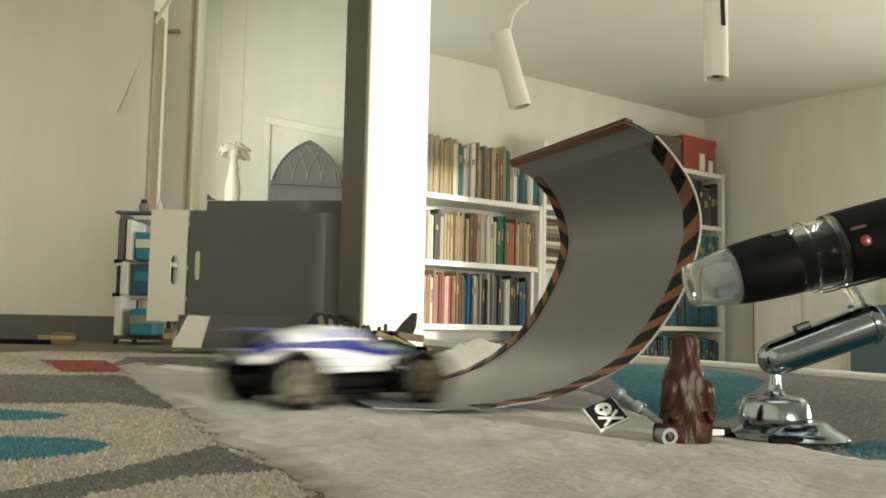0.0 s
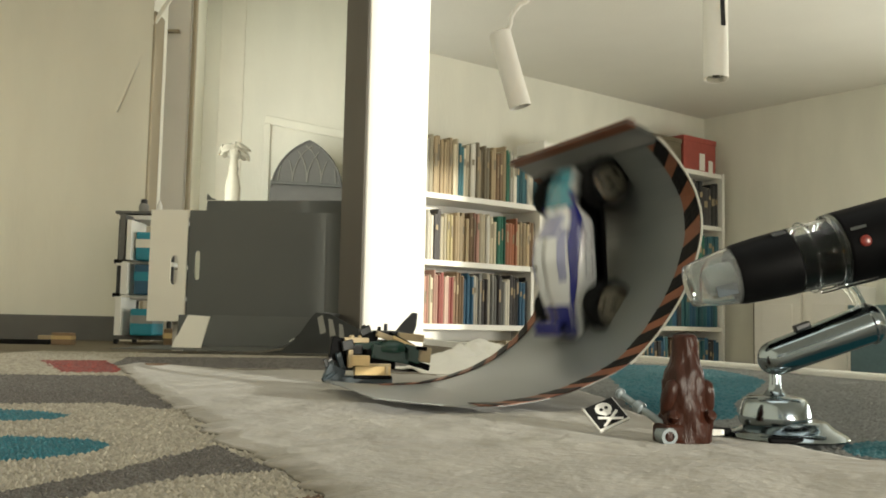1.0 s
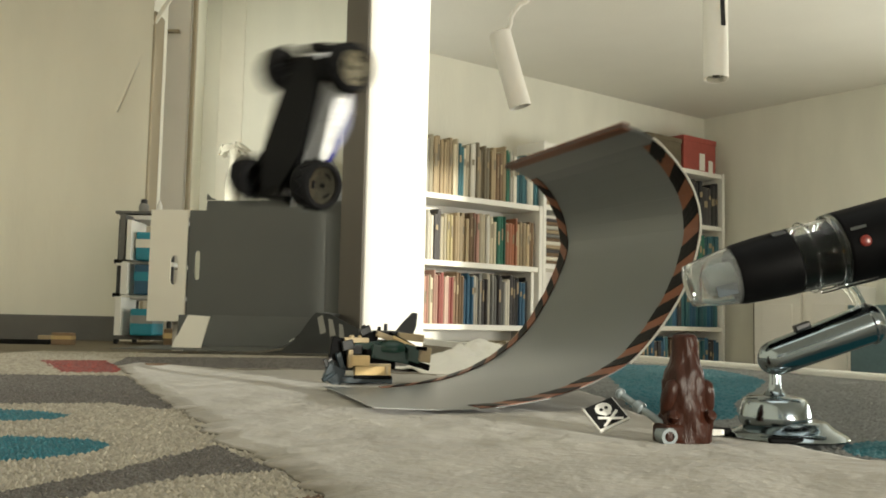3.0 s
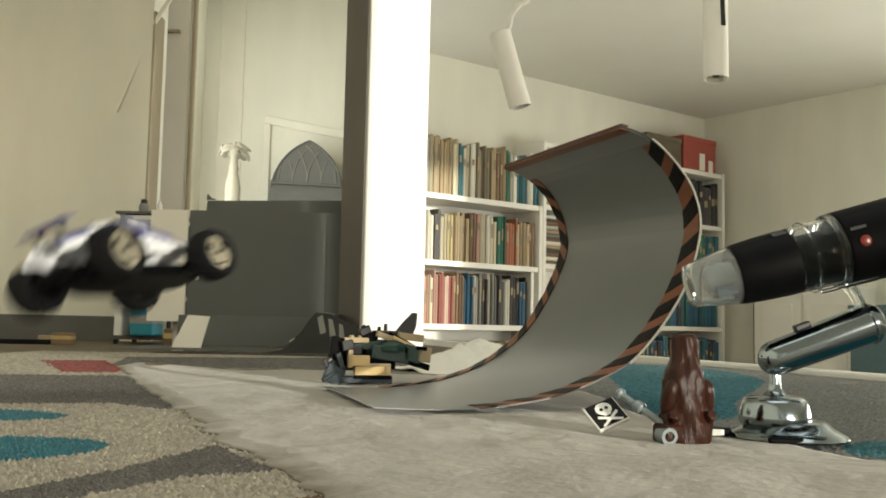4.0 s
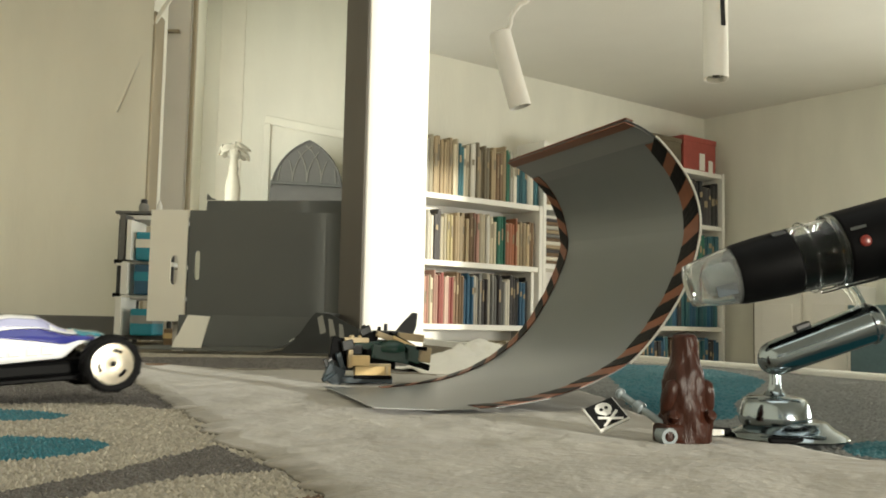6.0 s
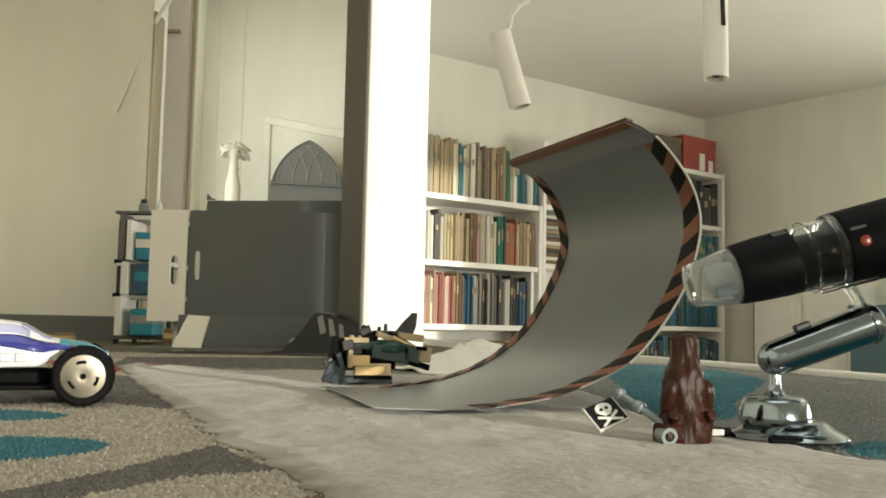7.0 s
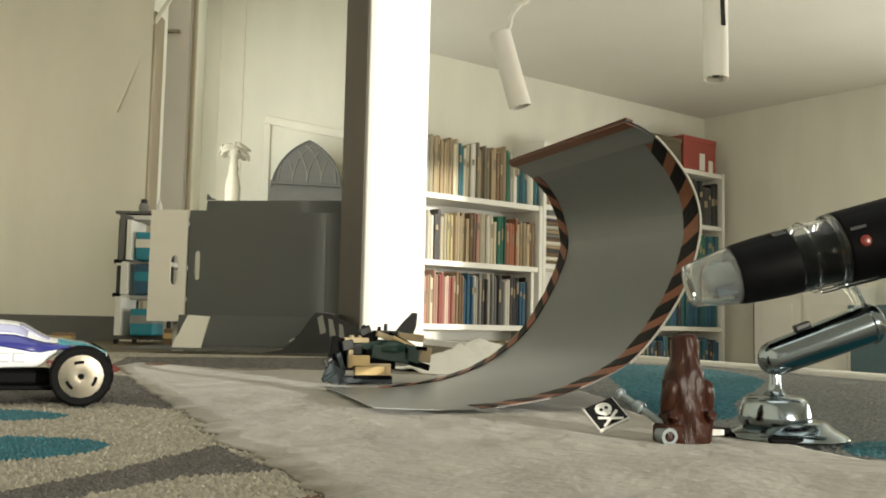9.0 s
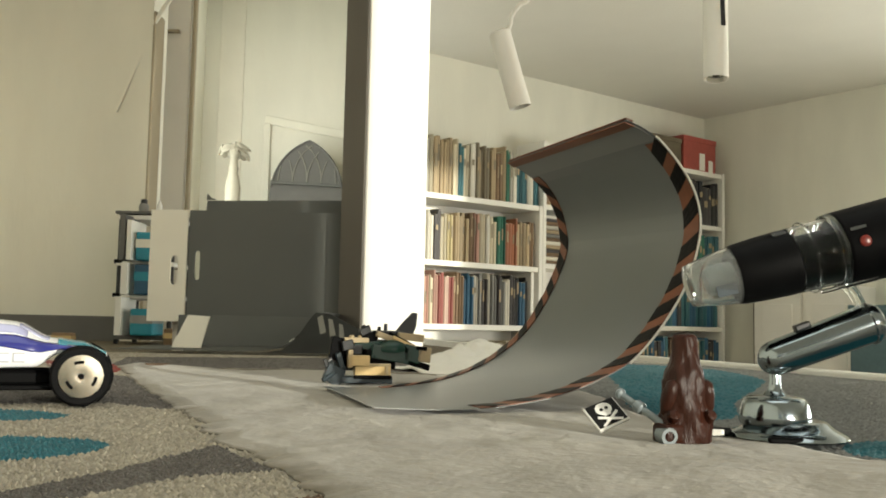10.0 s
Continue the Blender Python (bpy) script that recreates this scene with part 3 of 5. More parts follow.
row(0.765, 2.185, -0.225, "tan brown tan cream tan brown dark tan brown brown cream tan brown dark tan brown dark teal blue dark blue teal brown tan cream dark brown tan teal blue dark blue", 0.25, 10)
row(-0.245, 0.70, -0.235, "tan cream white tan brown cream white tan cream white tan brown cream white tan", 0.23, 11)
rnd = random.Random(20)
for k, word in enumerate("brown white brown dark tan white brown grey tan white brown dark".split()):
    z = 0.374 + 0.0195 * k
    m = Matrix.Translation(on_case(0.86, 0.02 + rnd.uniform(0, 0.02), z + 0.0095)) @ CASE_TURN @ Matrix.Rotation(radians(90), 4, "Y") @ Matrix.Translation((0, 0, -0.085))
    book(word, 0.0185, 0.17, 0.14, m, rnd, True)

# red and brown boxes on the tall bookcase
def carton(name, label, colour, s, z, w, h, dep, extra=None):
    ob = thing(name, label, "box", Matrix.Translation(on_case(s, 0.03, z)) @ CASE_TURN)
    part("body", box(w, dep, h, Matrix.Translation((0, dep / 2, h / 2)), 0.003), M[colour], ob)
    part("lid", box(w + 0.008, dep + 0.006, h * 0.16, Matrix.Translation((0, dep / 2, h * 0.93)), 0.003), M[extra or colour], ob)
    return ob


c1 = carton("storage_box", "red and white printed box standing on the bookcase", "red", 2.02, 0.986, 0.30, 0.20, 0.14)
part("label_band", box(0.05, 0.002, 0.10, Matrix.Translation((0.02, -0.001, 0.06)), 0), M["white_paint"], c1)
part("label_band", box(0.04, 0.002, 0.07, Matrix.Translation((0.10, -0.001, 0.04)), 0), M["white_paint"], c1)
carton("storage_box", "brown cardboard box standing on the bookcase", "old_wood", 1.70, 0.986, 0.30, 0.17, 0.15)

# white cupboard and a teal curtain-covered box on the lower floor by the east wall
EAST_TURN = Matrix.Rotation(math.atan2(N.y, N.x), 4, "Z")
cup_m = Matrix.Translation(CORNER + N * 0.46 - W * 0.004 + Vector((0, 0, LOW))) @ EAST_TURN
cupboard = thing("cupboard", "low white panelled cupboard against the cream wall", "cupboard", cup_m)
part("body", box(0.62, 0.16, 1.05, Matrix.Translation((0.31, -0.08, 0.525)), 0.003), M["white_paint"], cupboard)
for x in (0.155, 0.465):
    door = part("door", box(0.285, 0.018, 0.98, Matrix.Translation((x, -0.170, 0.53)), 0.002), M["white_paint"], cupboard, "white framed cupboard door")
    part("panel", box(0.19, 0.006, 0.40, Matrix.Translation((x, -0.182, 0.76)), 0.0025), M["white_paint"], door)
    part("panel", box(0.19, 0.006, 0.40, Matrix.Translation((x, -0.182, 0.30)), 0.0025), M["white_paint"], door)
part("side_strip", box(0.014, 0.014, 1.05, Matrix.Translation((-0.008, -0.14, 0.525)), 0.002), M["old_wood"], cupboard, "brown wooden edge strip")
crate = thing("storage_crate", "tall teal fabric-covered storage crate by the wall", "crate", Matrix.Translation(CORNER + N * 1.10 - W * 0.01 + Vector((0, 0, LOW))) @ EAST_TURN)
part("body", box(0.40, 0.30, 0.93, Matrix.Translation((0.20, -0.15, 0.465)), 0.012), M["teal_fabric"], crate)
part("rim", box(0.41, 0.31, 0.03, Matrix.Translation((0.20, -0.15, 0.935)), 0.006), M["teal_fabric"], crate)

# ---------------------------------------------------------------- spot lamps
def spot(label, top, bottom, arm):
    ob = thing("spot_lamp", label, "lamp", Matrix.Translation(top), "spot lamps under the ceiling")
    q = Vector(bottom) - Vector(top)
    turn = (-q).to_track_quat("Z", "Y").to_matrix().to_4x4()
    length = q.length
    r = 0.0265
    prof = [(0.0, 0.0), (r - 0.004, 0.0), (r, -0.004), (r, -length), (r - 0.0035, -length), (r - 0.004, -length + 0.012), (0, -length + 0.012)]
    part("shade", lathe(prof, 36, turn), M["white_paint"], ob, "white enamelled tube", 40)
    part("reflector", lathe([(r - 0.005, -length + 0.011), (0.010, -length + 0.016), (0, -length + 0.016)], 30, turn), M["chrome"], ob, "", 40)
    part("bulb", lathe([(0, -length + 0.004), (0.007, -length + 0.006), (0.009, -length + 0.014)], 20, turn), M["dark_grey"], ob, "", 40)
    pts = spline([Vector(p) - Vector(top) for p in arm], 8)
    part("arm", tube(pts, 0.0055, 12), M["white_paint"], ob, "bent white rod", 60)
    part("ceiling_cup", lathe([(0, 0), (0.035, 0), (0.04, -0.008), (0.04, -0.022), (0, -0.024)], 30, Matrix.Translation(Vector(arm[-1]) - Vector(top) + Vector((0, 0, 0.004)))), M["white_paint"], ob, "", 40)
    return ob


spot("white tube spot lamp on a bent rod, tilted", (0.1256, 2.2, 0.7669), (0.1790, 2.2, 0.5830),
     [(0.140, 2.2, 0.755), (0.151, 2.2, 0.785), (0.154, 2.2, 0.806), (0.173, 2.2, 0.834), (0.198, 2.2, 0.862), (0.21, 2.2, 1.0), (0.21, 2.2, TOP)])
l2 = spot("white tube spot lamp hanging straight down", (0.590, 2.0, 0.82), (0.5835, 1.975, 0.600),
          [(0.598, 2.0, 0.81), (0.598, 2.0, 0.9), (0.60, 2.0, 1.1), (0.60, 2.0, TOP)])
part("slot", box(0.010, 0.004, 0.08, Matrix.Translation((0.006, -0.0335, -0.065)) @ Matrix.Rotation(radians(-6.5), 4, "X"), 0.0015), M["dark_grey"], l2, "dark slot in the tube")

# ---------------------------------------------------------------- loop ramp
S0 = Vector((-0.0398, 0.560, 0))
T = Vector((math.cos(radians(17.5)), math.sin(radians(17.5)), 0))
WIDE = 0.21
KMAX = 95


def even(points, n):
    """The same line in n equal steps."""
    far = [0.0]
    for a, b in zip(points, points[1:]):
        far.append(far[-1] + (b - a).length)
    out, i = [], 0
    for k in range(n + 1):
        want = far[-1] * k / n
        while i < len(points) - 2 and far[i + 1] < want:
            i += 1
        out.append(points[i].lerp(points[i + 1], min(1.0, (want - far[i]) / (far[i + 1] - far[i]))))
    return out


# the curl's two edges: way along the floor, height
NEAR_EDGE = even(spline([(0, 0.0062, 0), (0.030, 0.0048, 0), (0.064, 0.0048, 0), (0.098, 0.0083, 0), (0.126, 0.0142, 0), (0.149, 0.0228, 0), (0.170, 0.0333, 0), (0.186, 0.048, 0),
                         (0.200, 0.0652, 0), (0.213, 0.0863, 0), (0.222, 0.111, 0), (0.2245, 0.131, 0), (0.220, 0.150, 0), (0.2095, 0.1665, 0), (0.1944, 0.1822, 0), (0.1814, 0.1904, 0), (0.1678, 0.195, 0)], 8), KMAX)
FAR_EDGE = even(spline([(0.008, 0.0045, 0), (0.040, 0.0036, 0), (0.064, 0.0046, 0), (0.103, 0.0101, 0), (0.1376, 0.0218, 0), (0.162, 0.0365, 0), (0.183, 0.0555, 0), (0.201, 0.083, 0),
                        (0.213, 0.1086, 0), (0.218, 0.1265, 0), (0.216, 0.1467, 0), (0.209, 0.1656, 0), (0.1974, 0.1815, 0), (0.1868, 0.1895, 0), (0.1755, 0.196, 0), (0.1660, 0.2005, 0)], 8), KMAX)


def surface(k, v):
    """Point of the ramp's inner face: k along the curl (steps), v from near (0) to far (1); in ramp space x along, y across."""
    i0 = min(max(int(k), 0), KMAX - 1)
    a = NEAR_EDGE[i0].lerp(NEAR_EDGE[i0 + 1], k - i0)
    b = FAR_EDGE[i0].lerp(FAR_EDGE[i0 + 1], k - i0)
    p = a.lerp(b, v)
    return Vector((p.x, WIDE * v, p.y))


def inward(k, v):
    t = surface(min(k + 0.8, KMAX), v) - surface(max(k - 0.8, 0), v)
    return Vector((-t.z, 0, t.x)).normalized()


def ramp_strip(k0, k1, v0, v1, off0, off1, n=1, slant=0.0, nv=1):
    """A thin band on the ramp's face between two depths off the card."""
    bm = bmesh.new()
    rings = []
    for i in range(n + 1):
        k = k0 + (k1 - k0) * i / n
        front, back = [], []
        for j in range(nv + 1):
            v = v0 + (v1 - v0) * j / nv
            kk = min(max(k + slant * j / nv, 0), KMAX)
            p, q = surface(kk, v), inward(kk, v)
            front.append(bm.verts.new(p + q * off0))
            back.append(bm.verts.new(p + q * off1))
        rings.append(front + back[::-1])
    m = len(rings[0])
    for a, b in zip(rings, rings[1:]):
        for i in range(m):
            bm.faces.new((a[i], a[(i + 1) % m], b[(i + 1) % m], b[i]))
    for r in (rings[0], rings[-1]):
        for j in range(nv):
            bm.faces.new((r[j], r[j + 1], r[m - 2 - j], r[m - 1 - j]))
    return bm


RAMP_AT = Matrix.Translation(S0) @ Matrix.Rotation(math.atan2(T.y, T.x), 4, "Z")
ramp = thing("loop_ramp", "curled grey card stunt ramp with black and orange striped edges", "ramp", RAMP_AT)
# the curl's upper end springs open: stiff lengths of card, each hinged on the one below
HINGES = (71, 74, 77, 80, 83, 86, 89)
FOOT_END = 21
SECTIONS = []
for k0, k1 in zip((0, FOOT_END) + HINGES, (FOOT_END,) + HINGES + (KMAX,)):
    SECTIONS.append(part("sheet", ramp_strip(k0, k1, 0.0, 1.0, -0.0003, 0.0, k1 - k0, 0.0, 10), M["sheet"], ramp, "satin grey card" if k0 == 0 else "", 40))
    lo, hi = max(k0, 44), min(k1, KMAX - 6)
    if hi - lo > 1:
        part("edge_strip", ramp_strip(lo, hi, -0.0055, -0.001, -0.0008, 0.0004, int(hi - lo)), M["paper"], SECTIONS[-1], "white paper edge", 40)
rnd = random.Random(3)


def on_section(k):
    return SECTIONS[sum(1 for h in (FOOT_END,) + HINGES if k >= h)]


for v0, v1, slant, k_from in ((0.0, 0.088, -2.6, 17), (0.93, 1.0, 2.4, 12)):
    for k0, k1 in zip((k_from, FOOT_END) + HINGES[:6], (FOOT_END,) + HINGES[:6] + (KMAX - 7,)):
        part("edge_tape", ramp_strip(k0, k1, v0 + 0.003, v1 - 0.003, 0.0002, 0.0007, max(1, k1 - k0)), M["tape_orange"], on_section((k0 + k1) / 2), "orange-brown edge tape", 40)
    k = k_from + 2.0
    while k < KMAX - 9:
        wide = rnd.uniform(2.8, 3.5)
        part("tape_stripe", ramp_strip(k, k + wide, v0 + 0.002, v1 - 0.002, 0.0005, 0.0010, 3, slant, 2), M["tape_black"], on_section(k + wide / 2 + slant / 2))
        k += rnd.uniform(5.6, 6.6)
# this band paints the light that the bent lip catches
part("lip_band", ramp_strip(KMAX - 6.5, KMAX - 1.4, 0.01, 0.99, 0.0002, 0.0008, 5, 0.0, 6), M["lip_card_lit"], SECTIONS[-1], "paler grey strip along the lip, light put into its colour", 40)
part("lip_tape", ramp_strip(KMAX - 1.4, KMAX, 0.005, 0.995, -0.0022, -0.0013, 2, 0.0, 6), M["tape_orange"], SECTIONS[-1], "orange-brown tape along the lip", 40)
part("lip_tape", ramp_strip(KMAX - 1.9, KMAX, 0.005, 0.995, 0.0009, 0.0016, 2, 0.0, 6), M["tape_orange"], SECTIONS[-1], "orange-brown tape along the lip", 40)

# ---------------------------------------------------------------- microscope on a chrome stand
mic = thing("usb_microscope", "black handheld microscope with clear collars on a chrome stand", "microscope", pose(0.185, 0.485, 0.0012))
OFF = Vector((-0.185, -0.485, -0.0012))
m0, m1 = Vector((0.1291, 0.484, 0.0790)) + OFF, Vector((0.2072, 0.482, 0.1000)) + OFF
axis_m = Matrix.Translation(m0) @ (m1 - m0).to_track_quat("Z", "Y").to_matrix().to_4x4()
tube_dir = (m1 - m0).normalized()
tube_front = (Vector((0, -1, 0)) - tube_dir * Vector((0, -1, 0)).dot(tube_dir)).normalized()
tube_up = tube_front.cross(tube_dir)


def on_tube(along, radius, rise):
    """A pose on the tube's camera-side skin: x along the tube, y up, z outwards."""
    p = m0 + tube_dir * along + tube_up * rise + tube_front * math.sqrt(radius ** 2 - rise ** 2)
    return Matrix(((tube_dir.x, tube_up.x, tube_front.x, p.x), (tube_dir.y, tube_up.y, tube_front.y, p.y), (tube_dir.z, tube_up.z, tube_front.z, p.z), (0, 0, 0, 1)))


part("nose_cap", lathe([(0.0080, -0.001), (0.0108, -0.0005), (0.0116, 0.002), (0.0134, 0.012), (0.0150, 0.0235), (0.0138, 0.0235), (0.0122, 0.012), (0.0104, 0.003), (0.0080, 0.001), (0.0080, -0.001)], 44, axis_m), M["frosted"], mic, "frosted clear plastic nose cap", 40)
part("lens", lathe([(0, 0.008), (0.0062, 0.008), (0.0075, 0.010), (0.0080, 0.0225), (0, 0.0225)], 32, axis_m), M["grey_plastic"], mic, "grey lens barrel", 40)
part("window", box(0.0105, 0.0060, 0.0010, on_tube(0.0150, 0.0134, -0.0060)), M["blue_grey"], mic, "dark window in the nose cap")
part("front_ring", lathe([(0, 0.0225), (0.0138, 0.0225), (0.0152, 0.0232), (0.0158, 0.0255), (0.0166, 0.036), (0.0172, 0.050), (0.0170, 0.0540), (0.0160, 0.0548), (0, 0.0548)], 56, axis_m), M["black_plastic"], mic, "black tapered focus ring", 40)
part("ring_notch", box(0.0075, 0.0030, 0.0012, on_tube(0.0490, 0.0172, 0.0150) @ Matrix.Rotation(radians(-58), 4, "X")), M["dark_grey"], mic)
part("inner_barrel", lathe([(0, 0.053), (0.0140, 0.053), (0.0144, 0.060), (0.0144, 0.083), (0, 0.083)], 44, Matrix.Translation(-0.0022 * tube_up) @ axis_m), M["black_plastic"], mic, "black inner barrel", 40)
part("clear_collar", lathe([(0.0164, 0.0548), (0.0172, 0.0548), (0.0176, 0.081), (0.0167, 0.081), (0.0164, 0.0548)], 48, axis_m), M["clear"], mic, "clear plastic collar", 40)


def collar_band(along, width, r, lift):
    """A clear strap round the tube: a low flat ring with raised rims."""
    return lathe([(r, along), (r + lift, along), (r + lift + 0.0005, along + 0.0006), (r + lift, along + width), (r, along + width), (r, along)], 48, axis_m)


part("clear_strap", collar_band(0.0615, 0.0022, 0.0175, 0.0010), M["clear"], mic, "clear plastic strap", 40)
part("clear_strap", collar_band(0.0745, 0.0024, 0.0176, 0.0014), M["clear"], mic, "clear plastic strap", 40)
part("clear_strap", collar_band(0.0765, 0.0018, 0.0176, 0.0016), M["clear"], mic, "clear plastic strap", 40)
part("clear_bridge", box(0.030, 0.0026, 0.0016, on_tube(0.0770, 0.0205, -0.0186) @ Matrix.Rotation(radians(60), 4, "X"), 0.0005), M["clear"], mic, "clear plastic bridge of the clip")
part("housing", lathe([(0, 0.0785), (0.0190, 0.0785), (0.0194, 0.0788), (0.0197, 0.0798), (0.0205, 0.112), (0.0205, 0.1130), (0, 0.1130)], 60, axis_m), M["black_plastic"], mic, "black housing", 40)
part("end_band", lathe([(0.0200, 0.1130), (0.0208, 0.1132), (0.0210, 0.1220), (0.019, 0.130), (0, 0.131)], 60, axis_m), M["grey_plastic"], mic, "grey end band", 40)
part("red_button", lathe([(0, -0.001), (0.0029, -0.001), (0.0029, 0.0006), (0.0022, 0.001), (0, 0.001)], 24, on_tube(0.0860, 0.0199, 0.0015)), M["red_light"], mic, "red round button", 40)
part("print_bar", box(0.0080, 0.0016, 0.0006, on_tube(0.0851, 0.0199, 0.0088)), M["card_dark"], mic)
a0, a1 = Vector((0.1737, 0.485, 0.0427)) + OFF, Vector((0.2215, 0.485, 0.0612)) + OFF
arm_m = Matrix.Translation(a0) @ (a1 - a0).to_track_quat("Z", "Y").to_matrix().to_4x4()
arm_len = (a1 - a0).length
ball = [(0.0090 * math.sin(q), -0.0090 * math.cos(q)) for q in [0.16 * i for i in range(10)]]
part("arm", lathe(ball + [(0.0093, 0.004), (0.0104, arm_len - 0.001), (0.0106, arm_len + 0.002), (0.0100, arm_len + 0.0050), (0.0080, arm_len + 0.0070), (0, arm_len + 0.0080)], 48, arm_m), M["chrome"], mic, "thick chrome arm with a rounded end", 50)
part("collar_ring", lathe([(0.0105, 0), (0.0113, 0.0006), (0.0113, 0.0022), (0.0105, 0.0028), (0.0105, 0)], 44, arm_m @ Matrix.Translation((0, 0, arm_len - 0.0005))), M["chrome"], mic, "", 40)
part("arm_screw", box(0.0085, 0.005, 0.0034, arm_m @ Matrix.Translation((0, 0, 0.0190)) @ Matrix.Rotation(radians(-90), 4, "X") @ Matrix.Translation((0, 0, 0.0106)) @ Matrix.Rotation(radians(90), 4, "Z"), 0.0008), M["dark_grey"], mic)
for dx, dy in ((0.0, -0.007), (0.004, 0.007)):
    part("bracket", tube(spline([Vector(p) + OFF for p in ((0.2085 + dx, 0.485 + dy, 0.0815), (0.2125 + dx, 0.485 + dy, 0.0780), (0.2165 + dx, 0.485 + dy, 0.0710), (0.2225 + dx, 0.485 + dy, 0.0640))], 8), 0.0019, 12), M["clear"], mic, "clear plastic clip", 60)
stem = Matrix.Translation(Vector((0.1733, 0.485, 0)) + OFF)
part("stem", lathe([(0.0066, 0.0232), (0.0052, 0.0246), (0.0036, 0.0268), (0.0029, 0.0300), (0.0029, 0.0400), (0, 0.0400)], 28, stem), M["chrome"], mic, "", 40)
part("bell", lathe([(0.0150, 0.0085), (0.0172, 0.0088), (0.0180, 0.0105), (0.0179, 0.0135), (0.0166, 0.0190), (0.0154, 0.0215), (0.0138, 0.0226), (0.0080, 0.0236), (0, 0.0238)], 56, stem), M["chrome"], mic, "chrome bell of the stand", 32)
part("base_plate", lathe([(0, 0), (0.0290, 0), (0.0302, 0.0010), (0.0292, 0.0026), (0.0255, 0.0044), (0.0222, 0.0062), (0.0200, 0.0084), (0.0190, 0.0092), (0, 0.0092)], 60, Matrix.Translation(Vector((0.1800, 0.486, 0.0016)) + OFF)), M["chrome"], mic, "chrome base plate", 40)
part("foot_pad", box(0.017, 0.004, 0.0030, Matrix.Translation(Vector((0.1690, 0.4585, 0.0034)) + OFF), 0.001), M["black_plastic"], mic)

# ---------------------------------------------------------------- brown figurine, flag, rod, clip
def figurine():
    bm = bmesh.new()
    prof = [(0, 0.0), (0.0120, 0.0), (0.0135, 0.002), (0.0132, 0.010), (0.0120, 0.016), (0.0115, 0.022), (0.0112, 0.028), (0.0100, 0.034),
            (0.0082, 0.039), (0.0074, 0.044), (0.0070, 0.0485), (0.0058, 0.0515), (0, 0.0525)]
    fine = spline([(r, z, 0) for r, z in prof], 5)
    lathe([(max(p.x, 0.0), p.y) for p in fine], 48, bm=bm)
    for v in bm.verts:
        a = math.atan2(v.co.y, v.co.x)
        k = 1 + 0.10 * noise.noise(Vector((math.cos(a) * 2.5, math.sin(a) * 2.5, v.co.z * 130))) + 0.05 * math.sin(5 * a + v.co.z * 220)
        squash = 1.0 if v.co.z > 0.036 else 1.06
        v.co.x *= k * squash * (0.94 if v.co.z < 0.03 else 0.86)
        v.co.y *= k * 0.82
    for sx in (-1, 1):
        lathe([(0, -0.007), (0.0025, -0.0065), (0.0036, -0.002), (0.0038, 0.004), (0.0030, 0.0095), (0, 0.0115)], 20,
              pose(sx * 0.0098, -0.0035, 0.0195, 14, sx * -8, 0), bm)
        lathe([(0, -0.004), (0.0024, -0.003), (0.0029, 0.0), (0.0024, 0.004), (0, 0.005)], 18, pose(sx * 0.0090, -0.0068, 0.0120, 60, 0, sx * 10), bm)
    box(0.011, 0.012, 0.009, pose(-0.0105, -0.005, 0.0048, 0, 0, 12), 0.0016, bm)
    ob = part("figurine", bm, M["brown_plastic"], None, "", 50, pose(0.119, 0.456, 0.0022, 0, 0, 10))
    tagged(ob, "glossy dark brown moulded plastic toy figurine", "figurine")


figurine()

gun = thing("toy_rod", "blue-grey plastic rod with knobs leaning on the figurine", "toy part")
p, q = Vector((0.0895, 0.472, 0.0245)), Vector((0.112, 0.446, 0.0075))
part("shaft", rod(p, q, 0.0017, n=18), M["grey_plastic"], gun, "", 40)
part("knob", rod(p, p.lerp(q, 0.10), 0.0028, n=20, cap=0.4), M["grey_plastic"], gun, "", 40)
part("collar", rod(p.lerp(q, 0.32), p.lerp(q, 0.46), 0.0031, n=20, cap=0.3), M["grey_plastic"], gun, "", 40)
end = Vector((0.1085, 0.4420, 0.0060))
m = Matrix.Translation(end) @ Vector((-0.22, 1.0, 0.05)).to_track_quat("Z", "Y").to_matrix().to_4x4()
part("socket", lathe([(0, 0.003), (0.0024, 0.003), (0.0024, 0.0), (0.0040, 0.0), (0.0042, 0.0008), (0.0042, 0.008), (0, 0.009)], 26, m), M["grey_plastic"], gun, "open hollow socket end", 40)

flag_m = Matrix.Translation((0.0850, 0.478, 0.0124)) @ Matrix.Rotation(radians(-44), 4, "X") @ Matrix.Rotation(radians(-28.5), 4, "Y") @ Matrix.Scale(1.1, 4)
flag = thing("toy_flag", "small black plastic flag with a white skull and crossed bones", "flag", flag_m)
part("panel", box(0.0166, 0.0012, 0.0146, bevel=0.0003), M["flag_white"], flag, "white backing edge")
part("black_face", box(0.0152, 0.0004, 0.0130, Matrix.Translation((0.0, -0.0007, 0.0005))), M["tape_black"], flag)
part("skull", prism([(0.0042 * math.cos(a), 0.0034 * math.sin(a) + 0.0010) for a in [2 * math.pi * i / 20 for i in range(20)]], 0.0003, Matrix.Translation((0, -0.0010, 0.0018)) @ Matrix.Rotation(radians(90), 4, "X")), M["flag_white"], flag)
part("skull_jaw", box(0.0036, 0.0004, 0.0016, Matrix.Translation((0, -0.0012, -0.0003))), M["flag_white"], flag)
